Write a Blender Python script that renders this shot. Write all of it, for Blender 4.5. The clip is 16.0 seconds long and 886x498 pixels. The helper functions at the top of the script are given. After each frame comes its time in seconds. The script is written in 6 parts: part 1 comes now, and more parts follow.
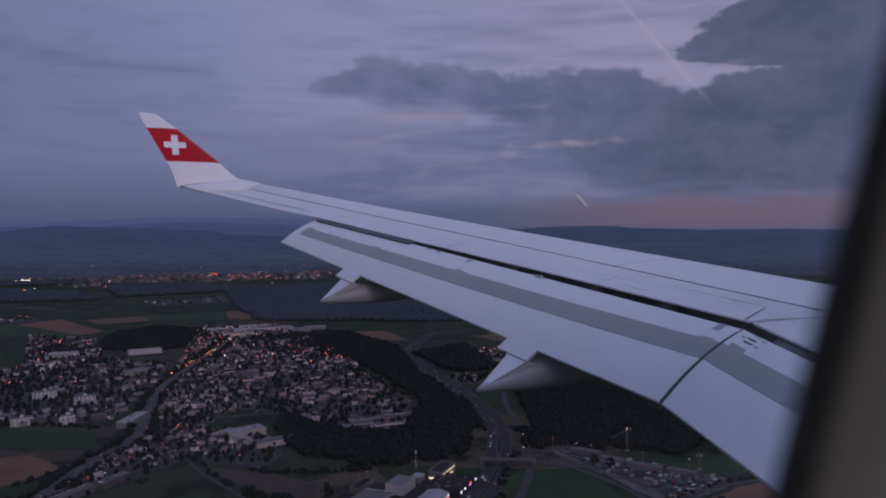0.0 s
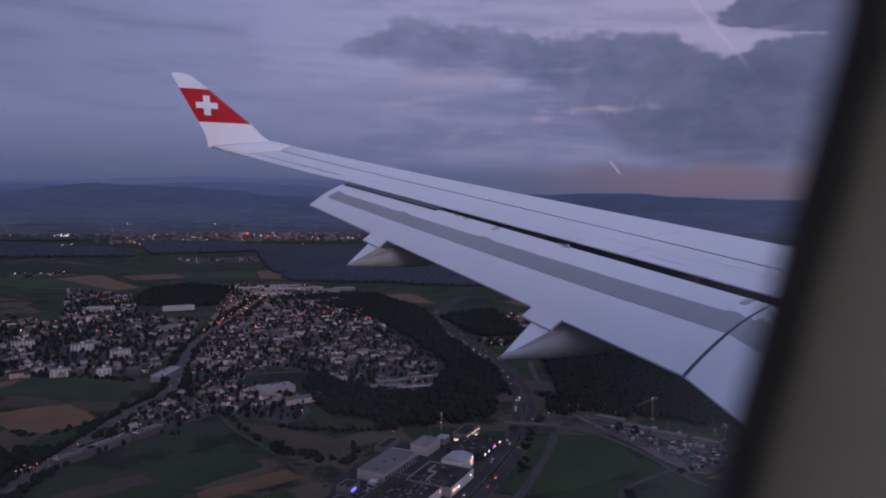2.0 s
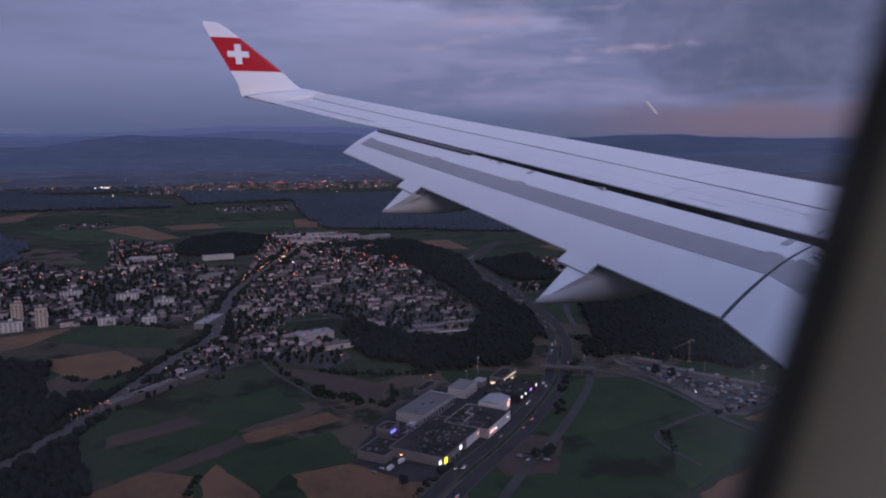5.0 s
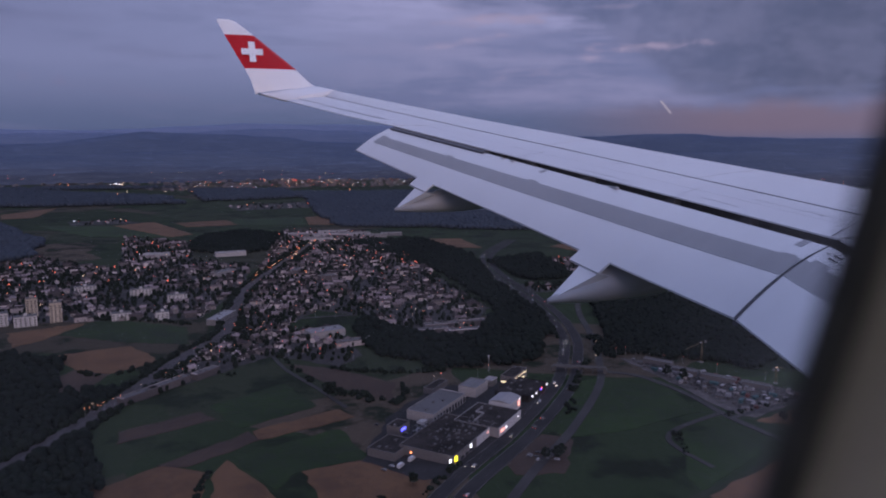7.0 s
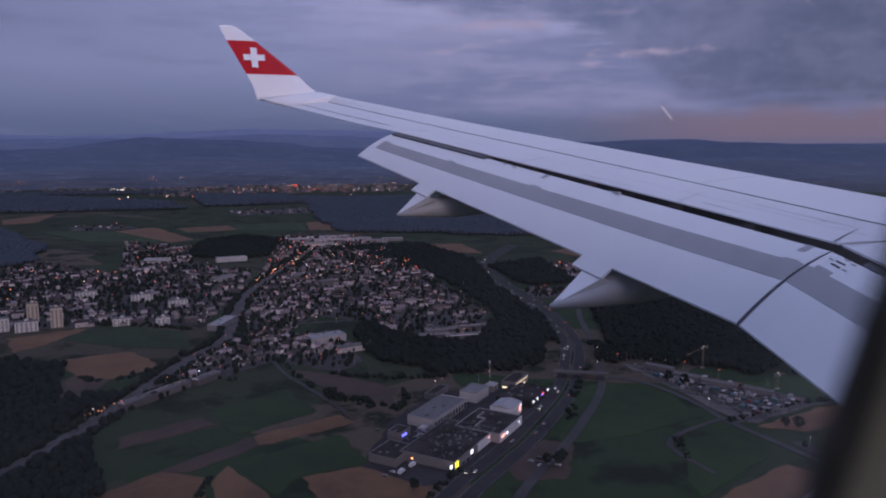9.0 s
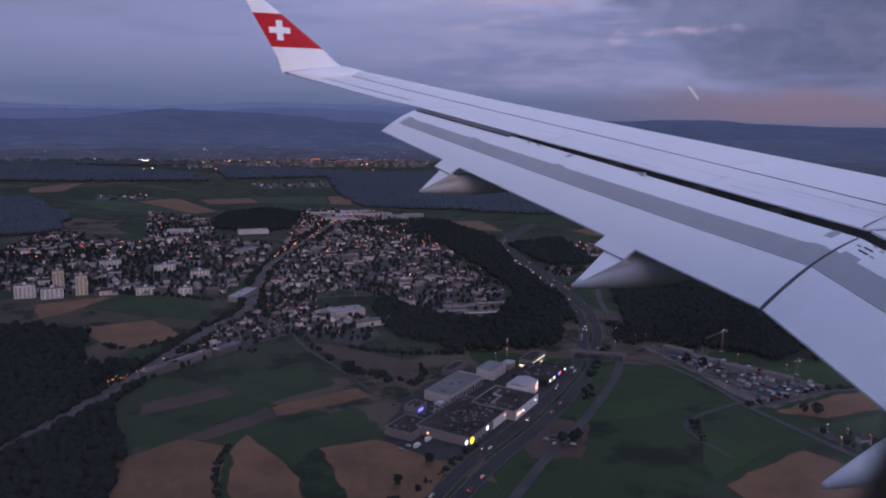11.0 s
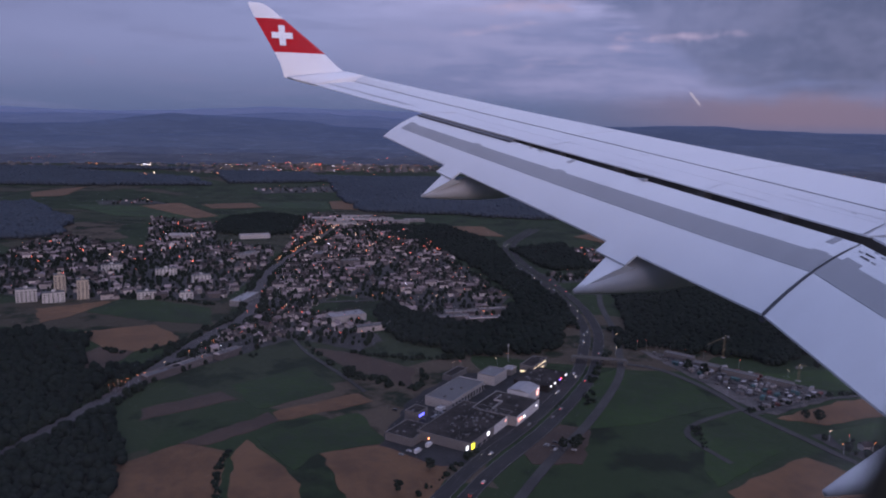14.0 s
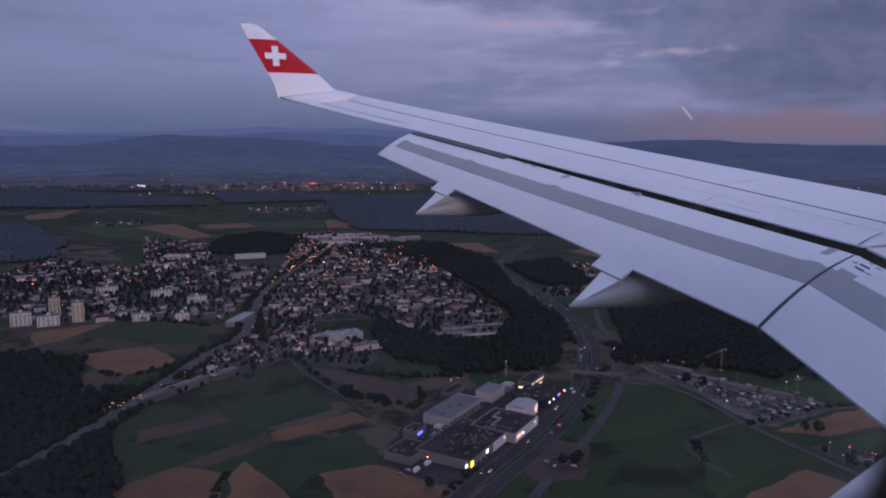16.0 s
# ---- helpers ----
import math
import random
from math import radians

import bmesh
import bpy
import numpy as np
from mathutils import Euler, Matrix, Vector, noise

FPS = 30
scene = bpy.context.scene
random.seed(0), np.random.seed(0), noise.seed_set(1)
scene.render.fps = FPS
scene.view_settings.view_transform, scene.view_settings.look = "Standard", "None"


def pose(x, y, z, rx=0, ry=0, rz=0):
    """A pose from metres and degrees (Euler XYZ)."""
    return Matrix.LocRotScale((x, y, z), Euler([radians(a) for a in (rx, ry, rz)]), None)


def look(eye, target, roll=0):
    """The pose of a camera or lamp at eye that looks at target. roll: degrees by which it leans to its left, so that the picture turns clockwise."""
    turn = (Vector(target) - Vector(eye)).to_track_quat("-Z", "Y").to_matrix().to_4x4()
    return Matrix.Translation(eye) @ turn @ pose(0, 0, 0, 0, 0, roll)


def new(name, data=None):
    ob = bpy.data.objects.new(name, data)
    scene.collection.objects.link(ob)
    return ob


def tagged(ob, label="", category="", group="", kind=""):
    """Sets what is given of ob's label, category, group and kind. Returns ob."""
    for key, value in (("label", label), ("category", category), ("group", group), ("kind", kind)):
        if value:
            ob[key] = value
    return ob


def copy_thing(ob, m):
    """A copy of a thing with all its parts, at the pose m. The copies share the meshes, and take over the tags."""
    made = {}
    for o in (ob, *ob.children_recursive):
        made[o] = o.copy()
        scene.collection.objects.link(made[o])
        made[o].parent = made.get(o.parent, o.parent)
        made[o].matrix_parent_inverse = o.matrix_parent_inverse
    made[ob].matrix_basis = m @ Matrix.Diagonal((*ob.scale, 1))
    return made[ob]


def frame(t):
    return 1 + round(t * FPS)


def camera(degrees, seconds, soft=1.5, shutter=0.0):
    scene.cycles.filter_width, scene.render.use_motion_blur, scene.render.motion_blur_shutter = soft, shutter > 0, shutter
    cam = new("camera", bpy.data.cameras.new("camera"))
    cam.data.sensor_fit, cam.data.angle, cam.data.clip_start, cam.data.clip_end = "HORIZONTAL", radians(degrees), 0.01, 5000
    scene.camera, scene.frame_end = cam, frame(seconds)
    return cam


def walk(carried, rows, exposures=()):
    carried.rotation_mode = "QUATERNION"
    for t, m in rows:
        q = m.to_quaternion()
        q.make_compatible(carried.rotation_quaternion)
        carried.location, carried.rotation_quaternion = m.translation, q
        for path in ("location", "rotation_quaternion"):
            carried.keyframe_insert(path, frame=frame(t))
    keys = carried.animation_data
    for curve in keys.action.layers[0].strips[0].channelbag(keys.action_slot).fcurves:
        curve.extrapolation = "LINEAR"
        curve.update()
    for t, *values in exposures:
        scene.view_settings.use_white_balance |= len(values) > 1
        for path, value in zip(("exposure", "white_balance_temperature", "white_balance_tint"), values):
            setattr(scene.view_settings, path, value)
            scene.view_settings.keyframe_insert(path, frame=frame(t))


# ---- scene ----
# Seen from a cabin seat: +x is the way of flight, +y out of the window, z up.
cam = camera(61.8, 16.0, soft=1.9)
cam.data.dof.use_dof, cam.data.dof.focus_distance, cam.data.dof.aperture_fstop = True, 24.0, 2.0
ROWS = [
    (0.0, -0.045, 0.002, -0.037, 88.65, 0.17, -26.49),
    (0.5, -0.050, -0.004, -0.036, 87.77, 0.86, -26.60),
    (1.0, -0.004, -0.005, -0.052, 86.67, 0.20, -26.00),
    (1.5, 0.038, -0.002, -0.009, 87.01, 0.04, -25.62),
    (2.0, 0.011, -0.004, 0.003, 85.88, -1.00, -24.15),
    (2.5, 0.001, -0.004, -0.007, 83.62, -0.07, -23.15),
    (3.0, 0.003, -0.005, -0.003, 83.18, 0.65, -22.52),
    (3.5, 0.012, -0.005, -0.003, 82.91, 0.34, -22.15),
    (4.0, 0.008, -0.007, -0.002, 82.34, 0.60, -21.90),
    (6.5, 0.006, 0.002, -0.003, 81.44, -0.39, -20.97),
    (7.0, 0.004, 0.000, -0.005, 81.55, -0.10, -20.64),
    (7.5, -0.001, -0.001, -0.005, 81.92, -0.22, -20.51),
    (8.0, -0.011, -0.003, -0.005, 82.19, 0.03, -20.47),
    (8.5, -0.020, -0.003, -0.006, 82.18, 0.02, -20.58),
    (9.0, -0.021, -0.000, -0.005, 81.96, -0.09, -20.57),
    (11.5, -0.062, -0.006, -0.002, 79.83, -1.37, -18.29),
    (12.0, -0.061, -0.014, -0.003, 79.67, -1.40, -17.90),
    (12.5, -0.062, -0.011, -0.003, 79.90, -0.96, -17.95),
    (13.0, -0.061, -0.019, -0.007, 80.08, -1.06, -17.89),
    (13.5, -0.062, -0.014, -0.004, 80.32, -0.93, -18.32),
    (14.0, -0.062, -0.009, -0.002, 80.56, -1.30, -18.70),
    (14.5, -0.061, -0.008, -0.003, 80.57, -1.11, -18.84),
    (15.0, -0.057, -0.009, -0.003, 81.36, -1.10, -19.04),
    (15.5, -0.057, -0.005, 0.000, 81.56, -0.81, -19.30),
    (16.0, -0.057, -0.006, -0.001, 81.88, -0.46, -19.16),
]
walk(cam, [(t, pose(x, y, z, rx, ry, rz)) for t, x, y, z, rx, ry, rz in ROWS], exposures=((0.0, -0.42), (0.5, -0.36), (2.0, -0.22), (3.5, -0.07), (9.0, -0.02), (11.5, 0.24), (13.0, 0.28), (14.5, 0.22), (16.0, 0.06)))

GROUND = -235.0
rnd = random.Random(7)


# ---- world and light ----
def node(tree, kind, **sets):
    n = tree.nodes.new(kind)
    for key, value in sets.items():
        if key == "op":
            n.operation = value
        elif key == "blend":
            n.blend_type = value
        elif key == "dtype":
            n.data_type = value
    return n


def calc(tree, op, a, b=None, c=None, clamp=False):
    n = node(tree, "ShaderNodeMath", op=op)
    n.use_clamp = clamp
    for i, v in enumerate((a, b, c)):
        if v is None:
            continue
        if isinstance(v, (int, float)):
            n.inputs[i].default_value = v
        else:
            tree.links.new(v, n.inputs[i])
    return n.outputs[0]


def smooth(tree, v, lo, hi, a=0.0, b=1.0):
    n = node(tree, "ShaderNodeMapRange")
    n.interpolation_type = "SMOOTHSTEP"
    tree.links.new(v, n.inputs[0])
    for i, x in enumerate((lo, hi, a, b)):
        n.inputs[i + 1].default_value = x
    return n.outputs[0]


def blend(tree, fac, a, b, how="MIX"):
    n = node(tree, "ShaderNodeMix", dtype="RGBA", blend=how)
    for i, v in ((0, fac), (6, a), (7, b)):
        if isinstance(v, tuple):
            n.inputs[i].default_value = (*v[:3], 1)
        elif isinstance(v, (int, float)):
            n.inputs[i].default_value = v
        else:
            tree.links.new(v, n.inputs[i])
    return n.outputs[2]


def ramp(tree, v, stops):
    n = node(tree, "ShaderNodeValToRGB")
    r = n.color_ramp
    while len(r.elements) < len(stops):
        r.elements.new(0.5)
    for e, (p, c) in zip(r.elements, stops):
        e.position, e.color = p, (*c, 1)
    tree.links.new(v, n.inputs[0])
    return n.outputs[0]


def noise3(tree, vec, scale, detail=4.0, rough=0.55):
    n = node(tree, "ShaderNodeTexNoise")
    n.inputs["Scale"].default_value, n.inputs["Detail"].default_value, n.inputs["Roughness"].default_value = scale, detail, rough
    tree.links.new(vec, n.inputs["Vector"])
    return n.outputs["Fac"]


def make_world():
    world = bpy.data.worlds.new("dusk_sky")
    world.use_nodes = True
    scene.world = world
    t = world.node_tree
    t.nodes.clear()
    out, bg = node(t, "ShaderNodeOutputWorld"), node(t, "ShaderNodeBackground")
    t.links.new(bg.outputs[0], out.inputs[0])
    co = node(t, "ShaderNodeTexCoord").outputs["Generated"]
    sep = node(t, "ShaderNodeSeparateXYZ")
    t.links.new(co, sep.inputs[0])
    x, y, z = sep.outputs
    az = calc(t, "MULTIPLY", calc(t, "ARCTAN2", x, y), 57.2958)
    el = calc(t, "MULTIPLY", calc(t, "ARCSINE", z), 57.2958)
    # clear dusk sky: dim haze at the horizon, bright overhead
    clear = ramp(t, calc(t, "DIVIDE", el, 90.0, clamp=True), SKY_STOPS)
    # cloud decks, drawn out by their distance
    def field_at(fx, fy, shear, scale, detail, rough):
        c = node(t, "ShaderNodeCombineXYZ")
        t.links.new(calc(t, "ADD", calc(t, "MULTIPLY", az, fx), calc(t, "MULTIPLY", el, shear)), c.inputs[0])
        t.links.new(calc(t, "MULTIPLY", el, fy), c.inputs[1])
        return noise3(t, c.outputs[0], scale, detail, rough)

    heaps = field_at(0.17, 0.30, 0.0, 1.0, 12.0, 0.58)
    puffs = field_at(0.42, 0.60, 0.0, 1.0, 10.0, 0.62)
    tufts = field_at(0.95, 1.25, 0.0, 1.0, 9.0, 0.65)
    streaks = field_at(0.050, 0.40, 0.05, 1.2, 10.0, 0.60)
    wisps = field_at(0.10, 0.62, -0.06, 1.3, 10.0, 0.62)

    def centred(v, k):
        return calc(t, "MULTIPLY", calc(t, "SUBTRACT", v, 0.5), k)

    def profile(v, reach, size, *stops):
        """A value along v, through the stops."""
        r = ramp(t, calc(t, "DIVIDE", v, reach, clamp=True), [(a / reach, (e / size,) * 3) for a, e in stops])
        return calc(t, "MULTIPLY", r, size)

    wavy = calc(t, "ADD", centred(heaps, 2.4), calc(t, "ADD", centred(puffs, 2.2), centred(tufts, 1.5)))
    top = profile(az, 60, 20, (0, 9.6), (14, 10.2), (16, 10.9), (18, 12.0), (20.5, 13.1), (24, 13.0), (27.5, 12.6), (33, 12.1), (36, 12.4), (41, 12.3), (42.4, 11.3), (44.5, 10.6), (49, 11.2), (60, 12.8))
    foot = profile(az, 60, 20, (0, 10.2), (15, 10.1), (21, 9.6), (28, 9.0), (31.5, 7.6), (35, 6.0), (38, 3.4), (42, 2.7), (59, 2.5))
    high = smooth(t, el, 24.0, 45.0)
    # pale lavender air between the clouds
    pale = calc(t, "MULTIPLY", smooth(t, az, 2.0, 22.0), calc(t, "MULTIPLY", smooth(t, el, 4.0, 10.0), smooth(t, el, 30.0, 18.0)))
    col = blend(t, calc(t, "MULTIPLY", pale, 0.9), clear, (0.365, 0.358, 0.580))
    rosy = calc(t, "MULTIPLY", smooth(t, az, 22.0, 44.0), calc(t, "MULTIPLY", smooth(t, el, 8.0, 12.0), smooth(t, el, 22.0, 14.0)))
    col = blend(t, calc(t, "MULTIPLY", rosy, 0.6), col, (0.445, 0.395, 0.590))
    # thin veils everywhere, a lower grey bank in the middle
    veil = calc(t, "MULTIPLY", smooth(t, streaks, 0.46, 0.66), calc(t, "SUBTRACT", 0.40, calc(t, "MULTIPLY", high, 0.30)))
    col = blend(t, veil, col, (0.175, 0.184, 0.330))
    thin = calc(t, "MULTIPLY", smooth(t, calc(t, "ADD", wisps, centred(puffs, 0.3)), 0.50, 0.64), calc(t, "MULTIPLY", smooth(t, el, 2.0, 5.0), smooth(t, el, 20.0, 10.0)))
    col = blend(t, calc(t, "MULTIPLY", thin, 0.30), col, (0.160, 0.180, 0.330))
    bank_top = calc(t, "ADD", centred(wisps, 5.5), centred(puffs, 2.0))
    bank = calc(t, "MULTIPLY", smooth(t, calc(t, "ADD", calc(t, "SUBTRACT", 8.5, el), bank_top), -0.8, 1.8), calc(t, "MULTIPLY", smooth(t, calc(t, "ADD", az, centred(heaps, 14.0)), 8.0, 21.0), smooth(t, el, 1.2, 3.2)))
    grey = blend(t, smooth(t, calc(t, "ADD", streaks, calc(t, "ADD", centred(wisps, 0.6), centred(puffs, 0.3))), 0.36, 0.66), (0.165, 0.184, 0.345), (0.270, 0.270, 0.455))
    col = blend(t, calc(t, "MULTIPLY", bank, 0.82), col, grey)
    # the main dark deck with heaped edges, and the tower beyond a gap of light
    under = smooth(t, calc(t, "ADD", calc(t, "SUBTRACT", top, el), wavy), -0.25, 0.55)
    over = smooth(t, calc(t, "ADD", calc(t, "SUBTRACT", el, foot), calc(t, "ADD", centred(wisps, 4.2), centred(puffs, 2.0))), -0.6, 1.2)
    side = smooth(t, calc(t, "ADD", az, centred(heaps, 10.0)), 13.0, 18.0)
    deck = calc(t, "MULTIPLY", calc(t, "MULTIPLY", under, over), calc(t, "MULTIPLY", side, calc(t, "SUBTRACT", 0.97, calc(t, "MULTIPLY", high, 0.8))))
    flank = profile(el, 20, 60, (0, 58), (10.9, 54), (11.6, 48.5), (12.3, 44.0), (13.0, 43.2), (14.0, 45.0), (15.4, 46.2), (16.0, 48.6), (17.0, 51.0), (20, 56))
    tower = smooth(t, calc(t, "ADD", calc(t, "SUBTRACT", az, flank), calc(t, "ADD", centred(puffs, 4.0), centred(tufts, 3.6))), -0.35, 0.75)
    tower = calc(t, "MULTIPLY", tower, smooth(t, el, 40.0, 24.0))
    deck = calc(t, "MAXIMUM", deck, calc(t, "MULTIPLY", tower, 0.97))
    lumps = calc(t, "ADD", heaps, calc(t, "ADD", centred(puffs, 0.5), centred(tufts, 0.25)))
    body = blend(t, smooth(t, lumps, 0.30, 0.72), (0.128, 0.148, 0.280), (0.215, 0.225, 0.395))
    right = blend(t, smooth(t, lumps, 0.30, 0.70), (0.078, 0.092, 0.172), (0.128, 0.138, 0.244))
    body = blend(t, smooth(t, calc(t, "ADD", az, centred(heaps, 16.0)), 28.0, 50.0, 0.0, 0.88), body, right)
    # the deck thins towards its upper rim
    rim = smooth(t, calc(t, "SUBTRACT", top, el), 0.0, 2.6, 0.30, 0.0)
    body = blend(t, calc(t, "MULTIPLY", rim, smooth(t, az, 50.0, 40.0)), body, (0.285, 0.275, 0.440))
    col = blend(t, deck, col, body)

    # bright torn streaks where the light comes through
    def streak(a0, e0, long, thick, tilt, power, tone=(0.440, 0.355, 0.500)):
        da, de = calc(t, "SUBTRACT", az, a0), calc(t, "SUBTRACT", el, e0)
        de = calc(t, "SUBTRACT", de, calc(t, "MULTIPLY", da, tilt))
        d = calc(t, "ADD", calc(t, "POWER", calc(t, "ABSOLUTE", calc(t, "DIVIDE", da, long)), 2.0), calc(t, "POWER", calc(t, "ABSOLUTE", calc(t, "DIVIDE", de, thick)), 2.0))
        k = smooth(t, calc(t, "ADD", calc(t, "SUBTRACT", 0.75, d), calc(t, "ADD", centred(wisps, 6.0), calc(t, "ADD", centred(puffs, 2.6), centred(tufts, 1.6)))), 0.0, 1.9)
        return blend(t, calc(t, "MULTIPLY", k, power), col, tone)

    for s in STREAKS:
        col = streak(*s)
    # the afterglow under the cloud deck, ahead of the wing
    lift = smooth(t, calc(t, "ADD", el, calc(t, "ADD", centred(heaps, 1.6), centred(puffs, 1.4))), 1.7, 3.2)
    glow = calc(t, "MULTIPLY", smooth(t, az, 25.0, 44.0), calc(t, "MULTIPLY", calc(t, "SUBTRACT", 1.0, lift), smooth(t, el, -0.6, 0.9)))
    col = blend(t, calc(t, "MULTIPLY", glow, 0.85), col, (0.205, 0.150, 0.213))

    # two vapour trails: a long faint one and a short bright one
    def trail(a0, e0, a1, e1, wide, tone, power):
        d = math.hypot(a1 - a0, e1 - e0)
        ux, uy = (a1 - a0) / d, (e1 - e0) / d
        da, de = calc(t, "SUBTRACT", az, a0), calc(t, "SUBTRACT", el, e0)
        along = calc(t, "ADD", calc(t, "MULTIPLY", da, ux), calc(t, "MULTIPLY", de, uy))
        off = calc(t, "ABSOLUTE", calc(t, "SUBTRACT", calc(t, "MULTIPLY", da, uy), calc(t, "MULTIPLY", de, ux)))
        k = calc(t, "MULTIPLY", smooth(t, off, wide, wide * 0.15), calc(t, "MULTIPLY", smooth(t, along, 0.0, d * 0.12), smooth(t, along, d, d * 0.75)))
        return blend(t, calc(t, "MULTIPLY", k, power), col, tone)

    col = trail(37.6, 19.5, 46.8, 8.6, 0.24, (0.62, 0.52, 0.66), 0.27)
    col = trail(36.7, 2.85, 37.6, 1.75, 0.13, (0.52, 0.45, 0.52), 0.6)
    sky = node(t, "ShaderNodeTexSky")
    sky.sky_type, sky.sun_disc = "NISHITA", False
    sky.sun_elevation, sky.sun_rotation = radians(3.0), radians(180.0)
    col = blend(t, NISHITA_SHARE, col, sky.outputs[0], "ADD")
    # sky dimmed aft, for its darker left side and to darken the flaps
    west = calc(t, "MULTIPLY", smooth(t, az, 14.0, -40.0), smooth(t, el, 3.0, 10.0))
    col = blend(t, west, col, (0.46, 0.48, 0.53), "MULTIPLY")
    col = blend(t, 1.0, col, (0.99, 1.0, 1.035), "MULTIPLY")
    t.links.new(col, bg.inputs[0])
    bg.inputs[1].default_value = 1.0


SKY_STOPS = ((0.0, (0.090, 0.122, 0.235)), (0.02, (0.116, 0.146, 0.275)), (0.06, (0.222, 0.243, 0.428)), (0.19, (0.310, 0.328, 0.560)), (0.45, (0.53, 0.585, 0.93)), (1.0, (0.72, 0.81, 1.26)))
NISHITA_SHARE = 0.004
# azimuth, elevation, half length, half thickness, tilt, power
STREAKS = (
    (24.5, 8.7, 6.0, 0.65, 0.02, 0.80), (22.5, 7.2, 4.2, 0.40, 0.10, 0.70), (30.0, 6.7, 4.2, 0.50, -0.08, 0.72),
    (36.3, 6.5, 4.4, 0.46, 0.03, 0.66), (32.0, 5.8, 1.8, 0.35, -0.20, 0.55), (27.0, 10.9, 1.1, 0.26, 0.0, 0.60),
    (25.0, 4.6, 4.2, 0.70, 0.03, 0.36), (20.0, 9.6, 2.6, 0.35, -0.10, 0.42), (43.6, 11.2, 2.2, 0.55, -0.15, 0.75),
    (47.2, 11.6, 2.2, 0.40, 0.22, 0.62), (48.8, 13.9, 1.2, 0.30, 0.0, 0.30), (33.5, 9.5, 2.0, 0.22, 0.0, 0.25),
    (-6.3, 4.0, 0.55, 0.5, 0.0, 0.35, (0.24, 0.19, 0.33)), (-1.4, 4.0, 0.8, 0.45, 0.0, 0.3, (0.24, 0.19, 0.33)), (-8.3, 4.1, 0.5, 0.4, 0.0, 0.3, (0.24, 0.19, 0.33)))
make_world()

sun = new("sun", bpy.data.lights.new("sun", "SUN"))
sun.data.energy, sun.data.angle, sun.data.color = 1.05, radians(22), (1.0, 0.79, 0.85)
sun.matrix_world = look((0, 0, 50), (6, 40, 39.5))

# unseen fill light added to brighten the panel round the window
cabin_lamp = new("cabin_lamp", bpy.data.lights.new("cabin_lamp", "AREA"))
cabin_lamp.data.shape, cabin_lamp.data.size, cabin_lamp.data.size_y = "RECTANGLE", 1.6, 0.25
cabin_lamp.data.energy, cabin_lamp.data.color = 32.0, (1.0, 0.93, 0.88)
cabin_lamp.matrix_world = pose(0.2, -1.9, 1.22)


# ---- materials ----
def paint(name, col, rough=0.7, var=0.18, fine=2.0, coarse=0.15, bump=0.0, metal=0.0, tint=None, each=0.0, island=0.0, spec=0.3, skew=1.0, flow=0.0):
    """A surface with grain and stains at two scales. each: variation from object to object; island: from piece to piece."""
    m = bpy.data.materials.new(name)
    m.use_nodes = True
    t = m.node_tree
    p = t.nodes["Principled BSDF"]
    geo = node(t, "ShaderNodeNewGeometry")
    pos = geo.outputs["Position"]
    a, b = noise3(t, pos, fine, 5.0, 0.6), noise3(t, pos, coarse, 3.0, 0.55)
    k = calc(t, "ADD", calc(t, "MULTIPLY", a, 0.45), calc(t, "MULTIPLY", b, 0.55))
    k = smooth(t, k, 0.32, 0.68)
    if each:
        info = node(t, "ShaderNodeObjectInfo").outputs["Random"]
        k = calc(t, "ADD", calc(t, "MULTIPLY", k, 1.0 - each), calc(t, "MULTIPLY", info, each))
    if island:
        k = calc(t, "ADD", calc(t, "MULTIPLY", k, 1.0 - island), calc(t, "MULTIPLY", geo.outputs["Random Per Island"], island))
    if skew != 1.0:
        k = calc(t, "POWER", calc(t, "MAXIMUM", k, 0.0), skew)
    if flow:
        along = node(t, "ShaderNodeMapping")
        along.inputs["Scale"].default_value = (0.5, 9.0, 2.0)
        t.links.new(pos, along.inputs[0])
        k = calc(t, "ADD", calc(t, "MULTIPLY", k, 1.0 - flow), calc(t, "MULTIPLY", smooth(t, noise3(t, along.outputs[0], 1.0, 6.0, 0.65), 0.25, 0.75), flow))
    lo = tuple(c * (1 - var) for c in col)
    hi = tint if tint else tuple(min(1.0, c * (1 + var)) for c in col)
    t.links.new(blend(t, k, lo, hi), p.inputs["Base Color"])
    r = smooth(t, a, 0.2, 0.8, max(0.02, rough - 0.1), min(1.0, rough + 0.1))
    t.links.new(r, p.inputs["Roughness"])
    p.inputs["Metallic"].default_value = metal
    p.inputs["Specular IOR Level"].default_value = spec
    if bump:
        n = node(t, "ShaderNodeBump")
        n.inputs["Strength"].default_value, n.inputs["Distance"].default_value = 0.5, bump
        t.links.new(a, n.inputs["Height"])
        t.links.new(n.outputs[0], p.inputs["Normal"])
    return m


def lamp_glow(name, col, strength):
    m = bpy.data.materials.new(name)
    m.use_nodes = True
    p = m.node_tree.nodes["Principled BSDF"]
    p.inputs["Base Color"].default_value = (*col, 1)
    p.inputs["Emission Color"].default_value = (*col, 1)
    p.inputs["Emission Strength"].default_value = strength
    return m


